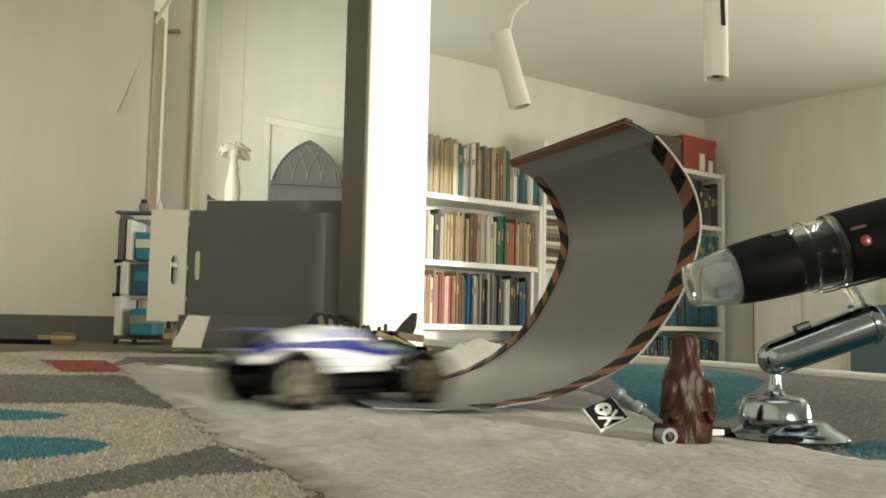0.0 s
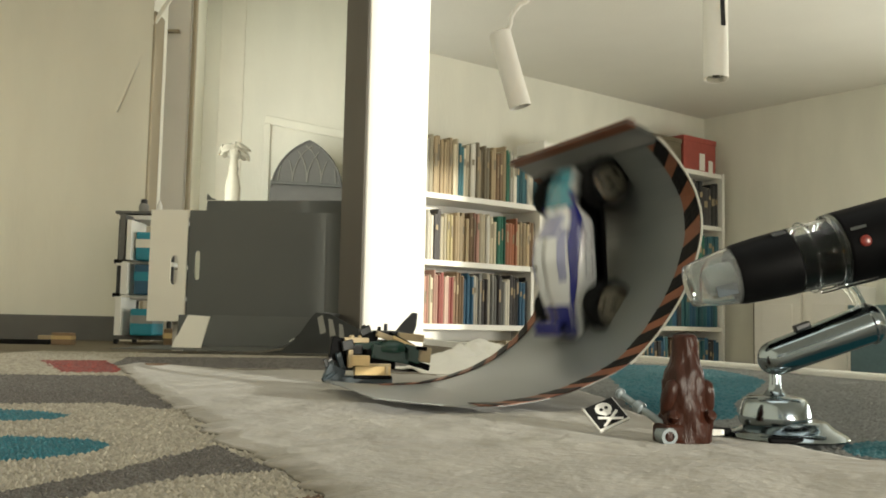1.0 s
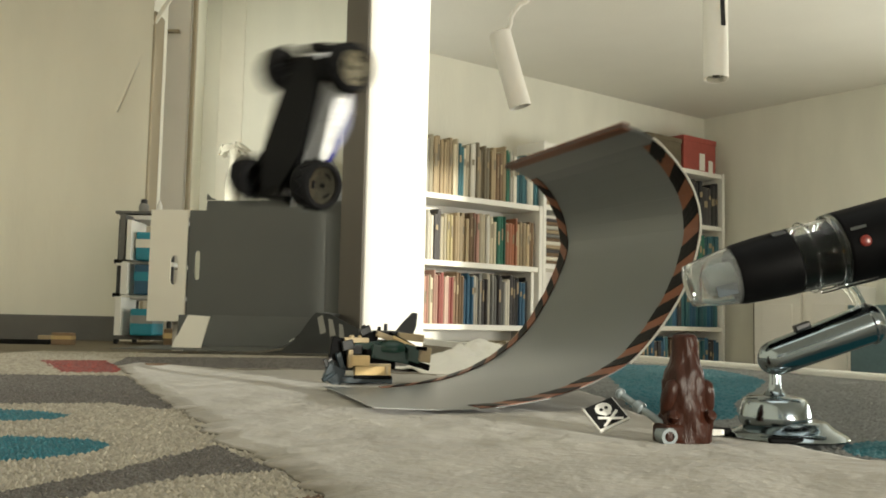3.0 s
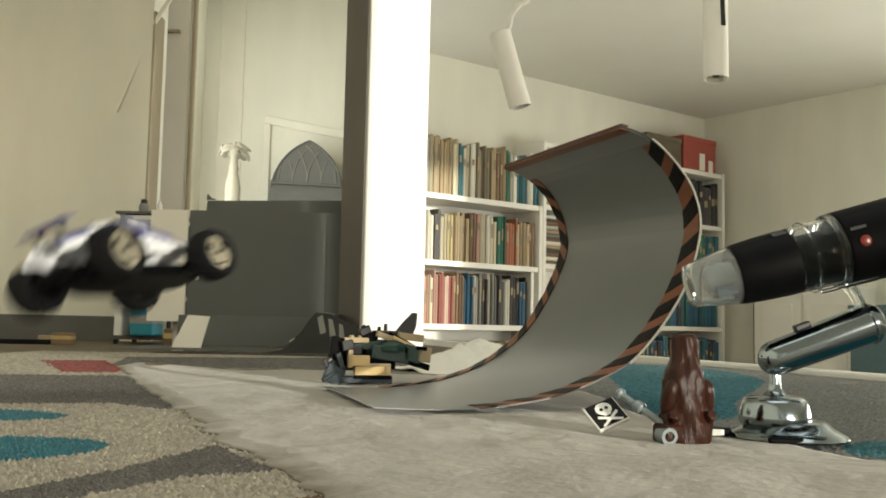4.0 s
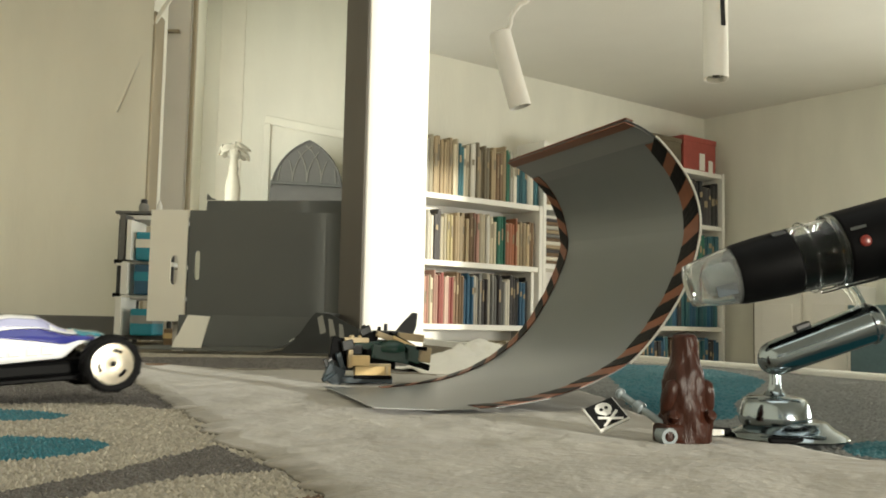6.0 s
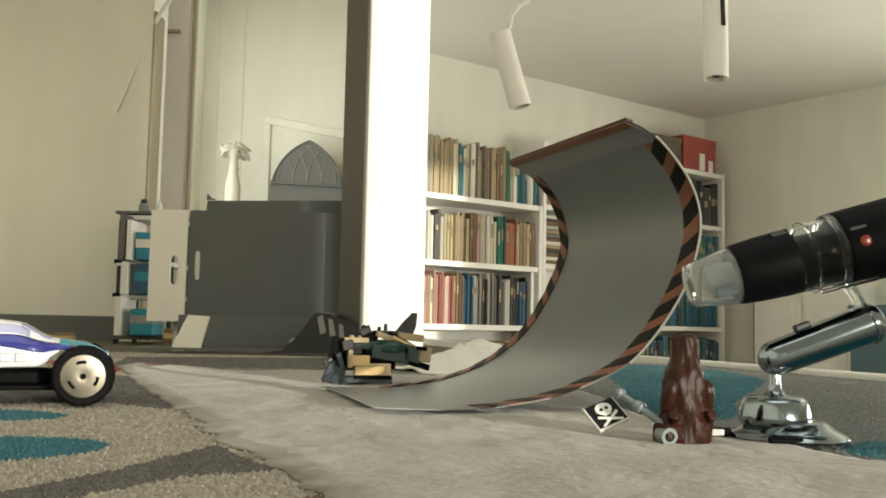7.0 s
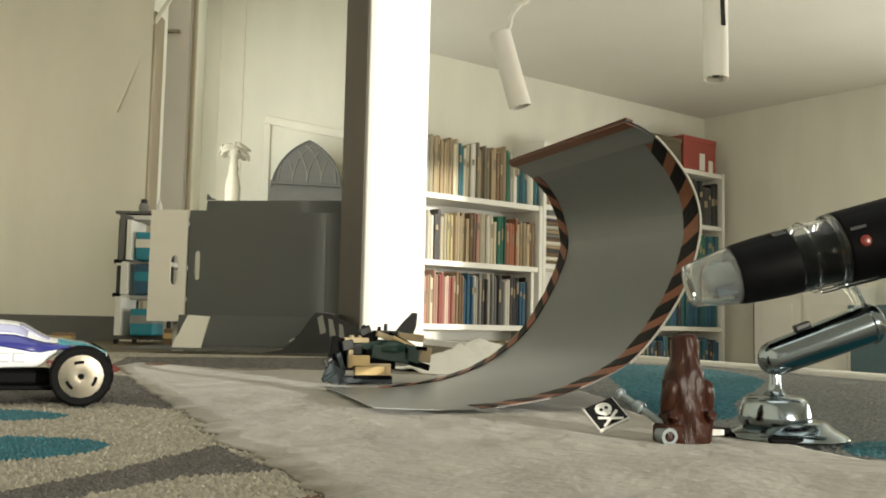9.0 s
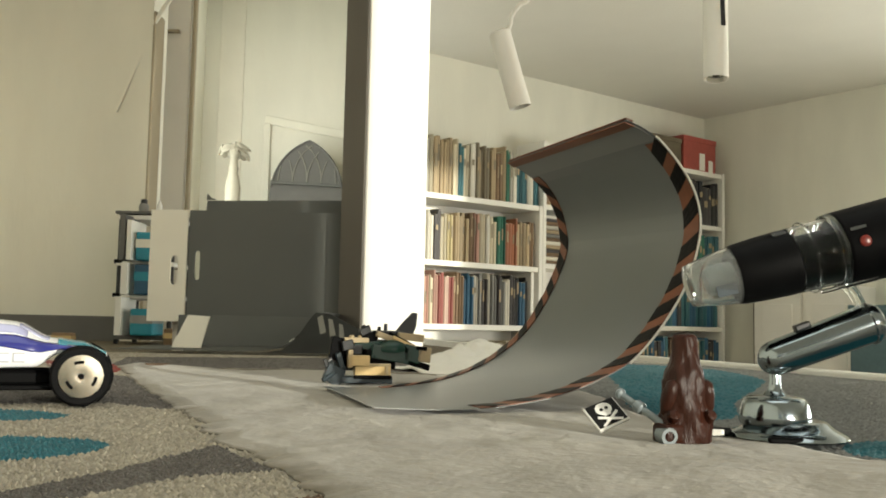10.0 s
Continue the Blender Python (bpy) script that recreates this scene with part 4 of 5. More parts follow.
for sx in (-1, 1):
    part("eye_socket", prism([(0.0009 * math.cos(a), 0.0008 * math.sin(a)) for a in [2 * math.pi * i / 12 for i in range(12)]], 0.0003, Matrix.Translation((sx * 0.0014, -0.00135, 0.0026)) @ Matrix.Rotation(radians(90), 4, "X")), M["tape_black"], flag)
    part("bone", box(0.0118, 0.0004, 0.0013, Matrix.Translation((0, -0.00105 - 0.0001 * sx, -0.0032)) @ Matrix.Rotation(radians(sx * 27), 4, "Y")), M["flag_white"], flag)

clip = thing("plastic_clip", "small black and white plastic clip lying on the blanket", "clip", pose(0.140, 0.487, 0.0022, 0, 0, -14))
part("body", prism([(-0.012, -0.003), (0.006, -0.004), (0.011, -0.001), (0.011, 0.003), (0.004, 0.005), (-0.012, 0.004)], 0.0042, bevel=0.0008), M["black_plastic"], clip, "black plastic")
part("tip", prism([(-0.002, -0.0052), (0.0060, -0.0055), (0.0075, -0.0042), (-0.002, -0.0036)], 0.0034, Matrix.Translation((0, 0, 0.0003)), bevel=0.0004), M["flag_white"], clip, "white plastic tip")

# ---------------------------------------------------------------- crumpled paper behind the ramp
def heap():
    bm = bmesh.new()
    n = 46
    grid = []
    for j in range(n):
        line = []
        for i in range(n):
            u, v = i / (n - 1) * 2 - 1, j / (n - 1) * 2 - 1
            r = min(1.0, math.sqrt(u * u * 0.9 + v * v))
            x, y = 0.085 * u, 0.10 * v
            c = noise.cell(Vector((u * 3.1 + 7, v * 3.1, 1)))
            z = 0.034 * (1 - r * r) * (0.75 + 0.45 * noise.noise(Vector((u * 2.1, v * 2.1, 3)))) + 0.010 * (1 - r) * abs(noise.noise(Vector((u * 5, v * 5, 8))))
            z += 0.003 * (1 - r) * c + 0.012 * (1 - r) * (0.5 - abs(noise.noise(Vector((u * 3.3 + 0.8 * v, v * 2.6 - u, 5)))))
            line.append(bm.verts.new((x, y, max(z, 0.0))))
        grid.append(line)
    for a, b in zip(grid, grid[1:]):
        for i in range(n - 1):
            bm.faces.new((a[i], a[i + 1], b[i + 1], b[i]))
    ob = part("crumpled_cloth", bm, M["paper"], None, "", 30, pose(0.045, 1.13, 0.0012, 0, 0, 20))
    so = ob.modifiers.new("thick", "SOLIDIFY")
    so.thickness, so.offset = 0.0012, -1
    tagged(ob, "crumpled off-white cloth heap lying on the rug", "cloth")


heap()

# ---------------------------------------------------------------- toy vehicle of bricks
toy = thing("brick_vehicle", "brick-built toy vehicle in gold, tan, green and black", "toy vehicle", pose(-0.064, 0.850, 0.0020, 0, 0, 12) @ Matrix.Diagonal((1.0, 1.0, 1.13, 1)))


def brick(x, y, z, sx, sy, sz, colour, rx=0, ry=0, rz=0, studs=False, name="brick"):
    bm = box(sx, sy, sz, bevel=0.0006, seg=1)
    if studs:
        for i in range(max(1, int(sx / 0.008))):
            cx = (i - (max(1, int(sx / 0.008)) - 1) / 2) * 0.008
            lathe([(0.0024, 0), (0.0024, 0.0014), (0.0020, 0.0017), (0, 0.0017)], 14, Matrix.Translation((cx, 0, sz / 2)), bm)
    return part(name, bm, M[colour], toy, "", 30, pose(x, y, z, rx, ry, rz))


brick(-0.010, -0.004, 0.0035, 0.056, 0.030, 0.005, "blue_grey")
brick(-0.034, -0.012, 0.0075, 0.016, 0.014, 0.014, "blue_grey", 0, 25, 0, True)
brick(-0.036, -0.004, 0.0150, 0.010, 0.010, 0.008, "dark_grey", 0, 30, 10)
brick(-0.028, -0.010, 0.0175, 0.005, 0.006, 0.014, "blue_grey", 0, -20, 0)
brick(-0.040, -0.014, 0.0140, 0.004, 0.005, 0.012, "dark_grey", 0, -25, 0)
brick(0.000, -0.012, 0.0110, 0.032, 0.016, 0.0090, "gold")
brick(0.006, -0.0125, 0.0155, 0.020, 0.017, 0.0020, "tan")
brick(-0.012, -0.014, 0.0185, 0.018, 0.014, 0.0085, "gold", 0, 0, 0)
brick(-0.020, -0.013, 0.0200, 0.004, 0.016, 0.014, "tan")
brick(0.006, -0.010, 0.0185, 0.018, 0.012, 0.0080, "black_plastic")
brick(0.016, -0.008, 0.0240, 0.034, 0.018, 0.0110, "dark_green", 0, 8, 0)
brick(0.004, 0.000, 0.0310, 0.040, 0.020, 0.0060, "dark_green", 0, -6, 0)
brick(-0.016, -0.004, 0.0270, 0.014, 0.018, 0.0080, "dark_grey", 0, 0, 0, True)
brick(-0.014, -0.006, 0.0345, 0.022, 0.012, 0.0040, "tan", 0, 0, 0, True)
brick(-0.002, -0.002, 0.0365, 0.014, 0.014, 0.0070, "black_plastic", 0, -18, 0)
brick(0.016, -0.006, 0.0365, 0.026, 0.012, 0.0045, "tan", 0, 17, 0)
brick(0.027, -0.004, 0.0345, 0.026, 0.012, 0.0045, "black_plastic", 0, 24, 0)
brick(0.036, -0.002, 0.0375, 0.024, 0.014, 0.0060, "tan", 0, 4, 0)
brick(0.014, 0.004, 0.0430, 0.003, 0.004, 0.0100, "dark_grey")
brick(0.008, 0.004, 0.0415, 0.003, 0.004, 0.0080, "black_plastic")
brick(0.016, 0.003, 0.0405, 0.028, 0.008, 0.0040, "dark_grey")
brick(0.036, -0.008, 0.0245, 0.016, 0.018, 0.0130, "dark_green", 0, 12, 0)
brick(0.047, -0.010, 0.0240, 0.012, 0.014, 0.0120, "tan", 0, 6, 0, False, "engine_block")
brick(0.040, -0.006, 0.0165, 0.026, 0.014, 0.0050, "black_plastic", 0, 14, 0)
brick(-0.022, 0.008, 0.0225, 0.016, 0.016, 0.0240, "black_plastic", 0, 0, 8)
brick(0.004, 0.010, 0.0230, 0.040, 0.012, 0.0240, "black_plastic", 0, 0, 0)
brick(-0.030, 0.000, 0.0265, 0.014, 0.014, 0.0200, "black_plastic", 0, 10, 0)
brick(-0.022, -0.008, 0.0305, 0.010, 0.012, 0.0080, "dark_grey", 0, -12, 0, True)
brick(0.000, -0.010, 0.0245, 0.012, 0.012, 0.0060, "black_plastic", 0, 0, 0)
brick(0.026, -0.014, 0.0290, 0.014, 0.006, 0.0050, "black_plastic", 0, 20, 0)
brick(0.032, -0.012, 0.0320, 0.030, 0.004, 0.0030, "gold", 0, 22, 0)
brick(0.000, -0.0195, 0.0060, 0.034, 0.004, 0.0030, "black_plastic")
brick(0.012, -0.0195, 0.0110, 0.003, 0.003, 0.0085, "tan")
brick(0.044, -0.0165, 0.0290, 0.010, 0.004, 0.0030, "black_plastic", 0, 6, 0)
brick(-0.006, -0.004, 0.0420, 0.010, 0.010, 0.0060, "dark_grey", 0, -25, 0, True)
tail = prism([(-0.004, -0.004), (0.014, -0.004), (0.018, 0.005), (0.019, 0.0160), (0.014, 0.0165), (0.002, 0.005)], 0.0035, bevel=0.0004)
part("tail_fin", tail, M["dark_grey"], toy, "dark grey swept tail fin", None, Matrix.Translation((0.0240, 0.004, 0.0410)) @ Matrix.Rotation(radians(90), 4, "X"))
for k in range(2):
    part("gun_barrel", rod((-0.030 - 0.002 * k, -0.016 + 0.006 * k, 0.0115), (-0.044, -0.022 + 0.006 * k, 0.0030), 0.0018, n=12), M["blue_grey"], toy, "", 40)
part("canopy", lathe([(0.0085, 0), (0.0080, 0.003), (0.0060, 0.006), (0.003, 0.0075), (0, 0.008)], 20, pose(0.018, -0.013, 0.0285, 25, 0, 0) @ Matrix.Diagonal((1.6, 0.9, 0.8, 1))), M["dark_green"], toy, "dark green canopy", 50)

# ---------------------------------------------------------------- second ramp, cardboard box, small shelf
UP = Matrix.Rotation(radians(90), 4, "X")
quarter = thing("quarter_ramp", "grey card quarter-pipe ramp with a striped edge", "ramp", pose(-0.60, 1.66, 0.0015, 0, 0, 0))
prof = spline([(0.02, 0.0, 0.0012), (0.10, 0.0, 0.0012), (0.20, 0.0, 0.0012), (0.285, 0.0, 0.003), (0.325, 0.0, 0.014), (0.355, 0.0, 0.034), (0.378, 0.0, 0.056), (0.392, 0.0, 0.072)], 8)


def sheet_strip(points, y0, y1, th, skew=0.0):
    bm = bmesh.new()
    rows_ = []
    for i, p in enumerate(points):
        d = points[min(i + 1, len(points) - 1)] - points[max(i - 1, 0)]
        n = Vector((-d.z, 0, d.x)).normalized()
        a, b = p + Vector((0, y0, 0)), p + Vector((skew, y1, 0))
        rows_.append([bm.verts.new(x) for x in (a, b, b - n * th, a - n * th)])
    for a, b in zip(rows_, rows_[1:]):
        for i in range(4):
            bm.faces.new((a[i], a[(i + 1) % 4], b[(i + 1) % 4], b[i]))
    bm.faces.new(rows_[0])
    bm.faces.new(rows_[-1])
    return bm


part("sheet", sheet_strip([p + Vector((0, 0, 0.001)) for p in prof], -0.02, 0.26, 0.0012), M["card_grey"], quarter, "grey card", 40)
for k in range(7):
    q = prof[34 + k * 3: 34 + k * 3 + 3]
    if len(q) > 1:
        part("tape_stripe", sheet_strip([p + Vector((-0.001, 0, 0.0022)) for p in q], -0.02, 0.03, 0.0012, 0), M["tape_black" if k % 2 else "card_white"], quarter)
END = prism([(-0.024, 0.000), (0.013, 0.005), (0.032, 0.021), (0.046, 0.039), (0.059, 0.059), (0.070, 0.072), (0.095, 0.070), (0.155, 0.040), (0.164, 0.000)], 0.006, Matrix.Translation((0.31, -0.025, 0.0)) @ UP)
part("end_board", END, M["card_dark"], quarter, "black card end piece")
for quad in ([(0.073, 0.063), (0.082, 0.068), (0.089, 0.038), (0.079, 0.034)],
             [(0.092, 0.062), (0.100, 0.060), (0.106, 0.033), (0.096, 0.030)],
             [(0.111, 0.054), (0.118, 0.051), (0.122, 0.025), (0.113, 0.023)]):
    part("end_stripe", prism(quad, 0.0006, Matrix.Translation((0.31, -0.0315, 0.0)) @ UP), M["pale_stone"], quarter, "pale stripe")
part("back_board", box(0.32, 0.006, 0.064, Matrix.Translation((0.215, 0.268, 0.033)) @ Matrix.Rotation(radians(-12), 4, "X"), 0.001), M["card_grey"], quarter, "leaning grey card strip")
part("side_flap", prism([(-0.062, 0.0), (-0.008, -0.006), (0.006, 0.060), (-0.036, 0.062)], 0.004, Matrix.Translation((0.155, 0.10, 0.002)) @ Matrix.Rotation(radians(80), 4, "X")), M["card_white"], quarter, "white card flap")

carton_m = Matrix.Translation((-0.538, 1.96, 0.0))
big = thing("cardboard_screen", "folding grey and white cardboard screen with hand holes, on feet", "screen", carton_m)


def panel_with_slot(w, h, th, slot):
    """A board in the xz plane with one rounded upright slot (x, z, half width, half height)."""
    x, z, hw, hh = slot
    ring = [(x + hw * math.cos(a), z + (hh - hw if math.sin(a) >= 0 else -(hh - hw)) + hw * math.sin(a)) for a in [2 * math.pi * (i + 0.5) / 24 for i in range(24)]]
    bm = bmesh.new()
    outer = [bm.verts.new((px_, 0, pz_)) for px_, pz_ in ((0, 0), (w, 0), (w, h), (0, h))]
    inner = [bm.verts.new((a, 0, b)) for a, b in ring]
    edges = [bm.edges.new((c[i], c[(i + 1) % len(c)])) for c in (outer, inner) for i in range(len(c))]
    bmesh.ops.triangle_fill(bm, use_beauty=True, edges=edges)
    r = bmesh.ops.extrude_face_region(bm, geom=bm.faces[:])
    bmesh.ops.translate(bm, vec=(0, th, 0), verts=[v for v in r["geom"] if isinstance(v, bmesh.types.BMVert)])
    return bm


FACE = panel_with_slot(0.47, 0.236, 0.005, (0.019, 0.119, 0.0055, 0.031))
part("front_panel", FACE, M["card_grey"], big, "grey card front with a hand hole", None, Matrix.Translation((0, 0, 0.052)))
side_dir = Vector((-0.082, 0.012, 0))
sw = side_dir.length
SIDE = panel_with_slot(sw, 0.236, 0.005, (0.027, 0.108, 0.0085, 0.031))
part("side_panel", SIDE, M["card_white"], big, "white card side with a hand hole", None, Matrix.Translation((-0.002, 0.0, 0.052)) @ Matrix.Rotation(math.atan2(side_dir.y, side_dir.x), 4, "Z"))
part("bottom", box(0.52, 0.10, 0.004, Matrix.Translation((0.19, 0.058, 0.054))), M["card_grey"], big)
part("top_flap", prism([(0.0, 0.0), (0.46, 0.0), (0.46, 0.044), (0.002, 0.034)], 0.004, Matrix.Translation((0.018, 0.060, 0.283)) @ Matrix.Rotation(radians(82), 4, "X")), M["card_grey"], big, "raised grey top flap")
part("flap_horn", prism([(0.0, 0.0), (0.022, 0.0), (0.010, 0.004), (0.001, 0.014)], 0.004, Matrix.Translation((0.020, 0.056, 0.318)) @ Matrix.Rotation(radians(82), 4, "X")), M["card_grey"], big)
for x, y in ((-0.030, 0.06), (0.42, 0.02), (0.02, 0.09), (0.42, 0.09)):
    part("foot", box(0.022, 0.022, 0.0635, Matrix.Translation((x, y, 0.0205)), 0.002), M["white_paint"], big, "short white foot")

unit = thing("small_shelf", "small dark metal shelf with white boards, half full", "shelf", pose(-0.870, 2.50, -0.012))
for x in (0.0, 0.14):
    for y in (0.0, 0.15):
        part("upright", box(0.012, 0.012, 0.350, Matrix.Translation((x, y, 0.175)), 0.002), M["dark_grey"], unit)
part("side_panel", box(0.003, 0.138, 0.335, Matrix.Translation((-0.001, 0.075, 0.178))), M["dark_stone"], unit, "dark metal side sheet")
for z in (0.018, 0.125, 0.215, 0.340):
    part("board", box(0.155, 0.175, 0.012, Matrix.Translation((0.07, 0.075, z)), 0.002), M["white_paint" if z > 0.1 else "dark_stone"], unit)
part("top_board", box(0.165, 0.19, 0.008, Matrix.Translation((0.07, 0.075, 0.3525)), 0.002), M["dark_stone"], unit, "dark top board")
for z in (0.13, 0.22):
    part("clamp", rod((-0.012, -0.008, z), (0.010, -0.008, z), 0.006, n=12), M["black_plastic"], unit)


def small(name, label, cat, colour, x, y, z, w, d, h, band=None, group=""):
    ob = thing(name, label, cat, pose(x, y, z), group)
    part("body", box(w, d, h, Matrix.Translation((0, 0, h / 2)), min(w, d, h) * 0.08), M[colour], ob)
    if band:
        part("label_band", box(w * 1.01, d * 1.01, h * 0.3, Matrix.Translation((0, 0, h * 0.6))), M[band], ob)
    return ob


g = "goods on the small shelf"
small("storage_tin", "dark grey narrow folder standing on the small shelf", "folder", "dark_stone", -0.842, 2.485, 0.209, 0.014, 0.12, 0.12, None, g)
small("storage_tin", "white narrow folder standing on the small shelf", "folder", "white_paint", -0.822, 2.480, 0.209, 0.012, 0.12, 0.105, None, g)
small("storage_tin", "teal printed box on the small shelf", "box", "teal_box", -0.785, 2.49, 0.209, 0.05, 0.10, 0.075, "card_white", g)
small("storage_tin", "blue and teal box on the small shelf", "box", "book_blue", -0.788, 2.49, 0.119, 0.045, 0.10, 0.08, "teal_box", g)
small("storage_tin", "white folder standing on the small shelf", "folder", "white_paint", -0.832, 2.485, 0.119, 0.018, 0.12, 0.082, None, g)
small("storage_tin", "teal printed box on the small shelf's lowest board", "box", "teal_box", -0.785, 2.485, 0.012, 0.06, 0.10, 0.07, "book_grey", g)
small("storage_tin", "white folder standing on the lowest board", "folder", "white_paint", -0.842, 2.480, 0.012, 0.016, 0.12, 0.10, None, g)
small("toy_chest", "small brown and yellow toy chest beside the shelf", "toy chest", "book_brown", -0.665, 2.35, -0.012, 0.055, 0.05, 0.045, "gold")

flask = thing("flask", "small dark flask with a pale cap on the shelf", "flask", pose(-0.822, 2.53, 0.3445))
part("body", lathe([(0, 0), (0.012, 0), (0.0135, 0.002), (0.0135, 0.020), (0.010, 0.026), (0, 0.027)], 24), M["book_grey"], flask, "", 40)
part("cap", lathe([(0, 0.026), (0.009, 0.026), (0.009, 0.036), (0.007, 0.038), (0, 0.038)], 24), M["dark_grey"], flask, "", 40)
cup = thing("small_bottle", "small white and dark bottle on the shelf", "bottle", pose(-0.770, 2.50, 0.3445))
part("body", lathe([(0, 0), (0.008, 0), (0.008, 0.018), (0.004, 0.024), (0.004, 0.030), (0, 0.030)], 20), M["white_paint"], cup, "", 40)

# gothic arch in the far wall
def arch_outline(w, h, spring, n=14):
    pts = [(-w / 2, 0), (w / 2, 0)]
    r = ((w / 2) ** 2 + (h - spring) ** 2) / (w)
    cx = w / 2 - r
    a1 = math.atan2(h - spring, -cx)
    pts += [(cx + r * math.cos(a1 * i / n), spring + r * math.sin(a1 * i / n)) for i in range(n + 1)]
    pts += [(-x, y) for x, y in reversed(pts[2:-1])]
    return pts


UP = Matrix.Rotation(radians(90), 4, "X")
arch = thing("window_1", "grey pointed-arch window with curved tracery, unlit", "window", Matrix.Translation((-0.685, 4.50, 0.30)) @ Matrix.Rotation(radians(2), 4, "Y"), kind="structure")
part("panel", prism(arch_outline(0.355, 0.645, 0.38), 0.02, UP), M["dark_stone"], arch, "grey panel")
ARCH = arch_outline(0.33, 0.63, 0.38)
for sx in (-1, 1):
    for k in range(6):
        c = sx * (-0.21 + 0.07 * k)
        pts = [Vector((c + sx * 0.15 * (1 - math.cos(q)), -0.0235, 0.435 + 0.20 * math.sin(q))) for q in [1.5 * i / 16 for i in range(17)]]
        pts = [p for p in pts if inside(ARCH, p.x, p.z)]
        if len(pts) > 3:
            part("tracery", tube(pts, 0.0032, 8), M["pale_stone"], arch, "pale curved bar", 60)
part("tracery", tube([Vector((x, -0.0235, z)) for x, z in arch_outline(0.345, 0.638, 0.38)[2:-1]], 0.005, 8), M["dark_stone"], arch, "", 60)
part("sill", box(0.35, 0.02, 0.014, Matrix.Translation((0, -0.03, 0.425)), 0.002), M["card_grey"], arch)

vase = thing("vase", "pale ornate vase with a ruffled top standing in the alcove", "vase", pose(-0.965, 4.20, 0.40))
bm = lathe([(0, 0), (0.050, 0), (0.048, 0.02), (0.030, 0.04), (0.024, 0.07), (0.030, 0.10), (0.034, 0.20), (0.036, 0.26), (0.028, 0.30), (0.020, 0.33), (0.024, 0.345), (0.020, 0.36), (0.018, 0.39), (0.030, 0.42)], 32)
part("body", bm, M["pale_ceramic"], vase, "", 50)
rnd = random.Random(8)
for i in range(30):
    q = 2.4 * i
    r = 0.012 + 0.050 * math.sqrt(i / 30)
    m = Matrix.Translation((r * math.cos(q), r * math.sin(q), 0.455 - 0.5 * r + rnd.uniform(-0.015, 0.02))) @ Matrix.Rotation(q, 4, "Z") @ Matrix.Rotation(radians(rnd.uniform(15, 75)), 4, "Y")
    part("ruffle", lathe([(0, -0.006), (0.016, -0.004), (0.022, 0.002), (0.014, 0.007), (0, 0.008)], 10, m @ Matrix.Diagonal((1.2, 0.9, 1, 1))), M["pale_ceramic"], vase, "", 60)
stand = thing("plinth", "white painted plinth under the vase", "plinth", pose(-0.965, 4.20, 0))
part("body", box(0.16, 0.16, 0.40 - LOW, Matrix.Translation((0, 0, (0.40 + LOW) / 2)), 0.004), M["plaster"], stand)

# small clutter on the floor by the skirting
small("toy_block", "brown wooden toy block lying by the skirting", "toy block", "book_brown", -0.93, 2.30, -0.012, 0.05, 0.03, 0.030, "gold")
small("toy_block", "tan toy block lying by the skirting", "toy block", "book_tan", -0.99, 2.34, -0.012, 0.03, 0.03, 0.022)
slat = thing("dark_slat", "thin dark wooden slat lying on the floor", "slat", pose(-1.06, 2.30, -0.012, 0, 0, 3))
part("body", box(0.20, 0.03, 0.012, Matrix.Translation((0, 0, 0.006)), 0.002), M["tape_black"], slat)

# flat piece added in place of a slit that shows red pile
scrap = thing("blanket_slit", "small flat dark red piece standing in for a slit in the blanket", "scrap", pose(-0.335, 1.085, 0.0035, 0, 0, -8))
part("body", prism([(-0.016, 0.016), (0.014, 0.020), (0.018, -0.010), (0.002, -0.016)], 0.0006), M["rug_brown"], scrap)

# ---------------------------------------------------------------- model car
car = thing("toy_car", "white and blue remote-controlled toy car with chrome rims", "toy car")
R_W, BASE, TRACK, SIZE = 0.0205, 0.103, 0.088, 0.90


def curve_at(table, x):
    for (x0, y0), (x1, y1) in zip(table, table[1:]):
        if x <= x1:
            s = max(0.0, min(1.0, (x - x0) / (x1 - x0)))
            return y0 + (y1 - y0) * (s * s * (3 - 2 * s) * 0.6 + s * 0.4)
    return table[-1][1]


ROOF = [(-0.078, 0.020), (-0.062, 0.026), (-0.035, 0.035), (-0.012, 0.0385), (0.004, 0.037), (0.028, 0.0255), (0.050, 0.0225), (0.068, 0.015)]
SHOULDER = [(-0.078, 0.015), (-0.050, 0.022), (0.0, 0.022), (0.030, 0.020), (0.050, 0.0185), (0.068, 0.011)]
SILL = [(-0.078, 0.010), (-0.060, 0.013), (-0.032, 0.004), (0.020, 0.0055), (0.036, 0.015), (0.068, 0.007)]
HALF = [(-0.078, 0.020), (-0.055, 0.027), (-0.025, 0.034), (0.018, 0.033), (0.036, 0.025), (0.055, 0.021), (0.068, 0.013)]
TOPW = [(-0.078, 0.014), (-0.040, 0.019), (-0.012, 0.021), (0.004, 0.020), (0.030, 0.017), (0.055, 0.014), (0.068, 0.008)]


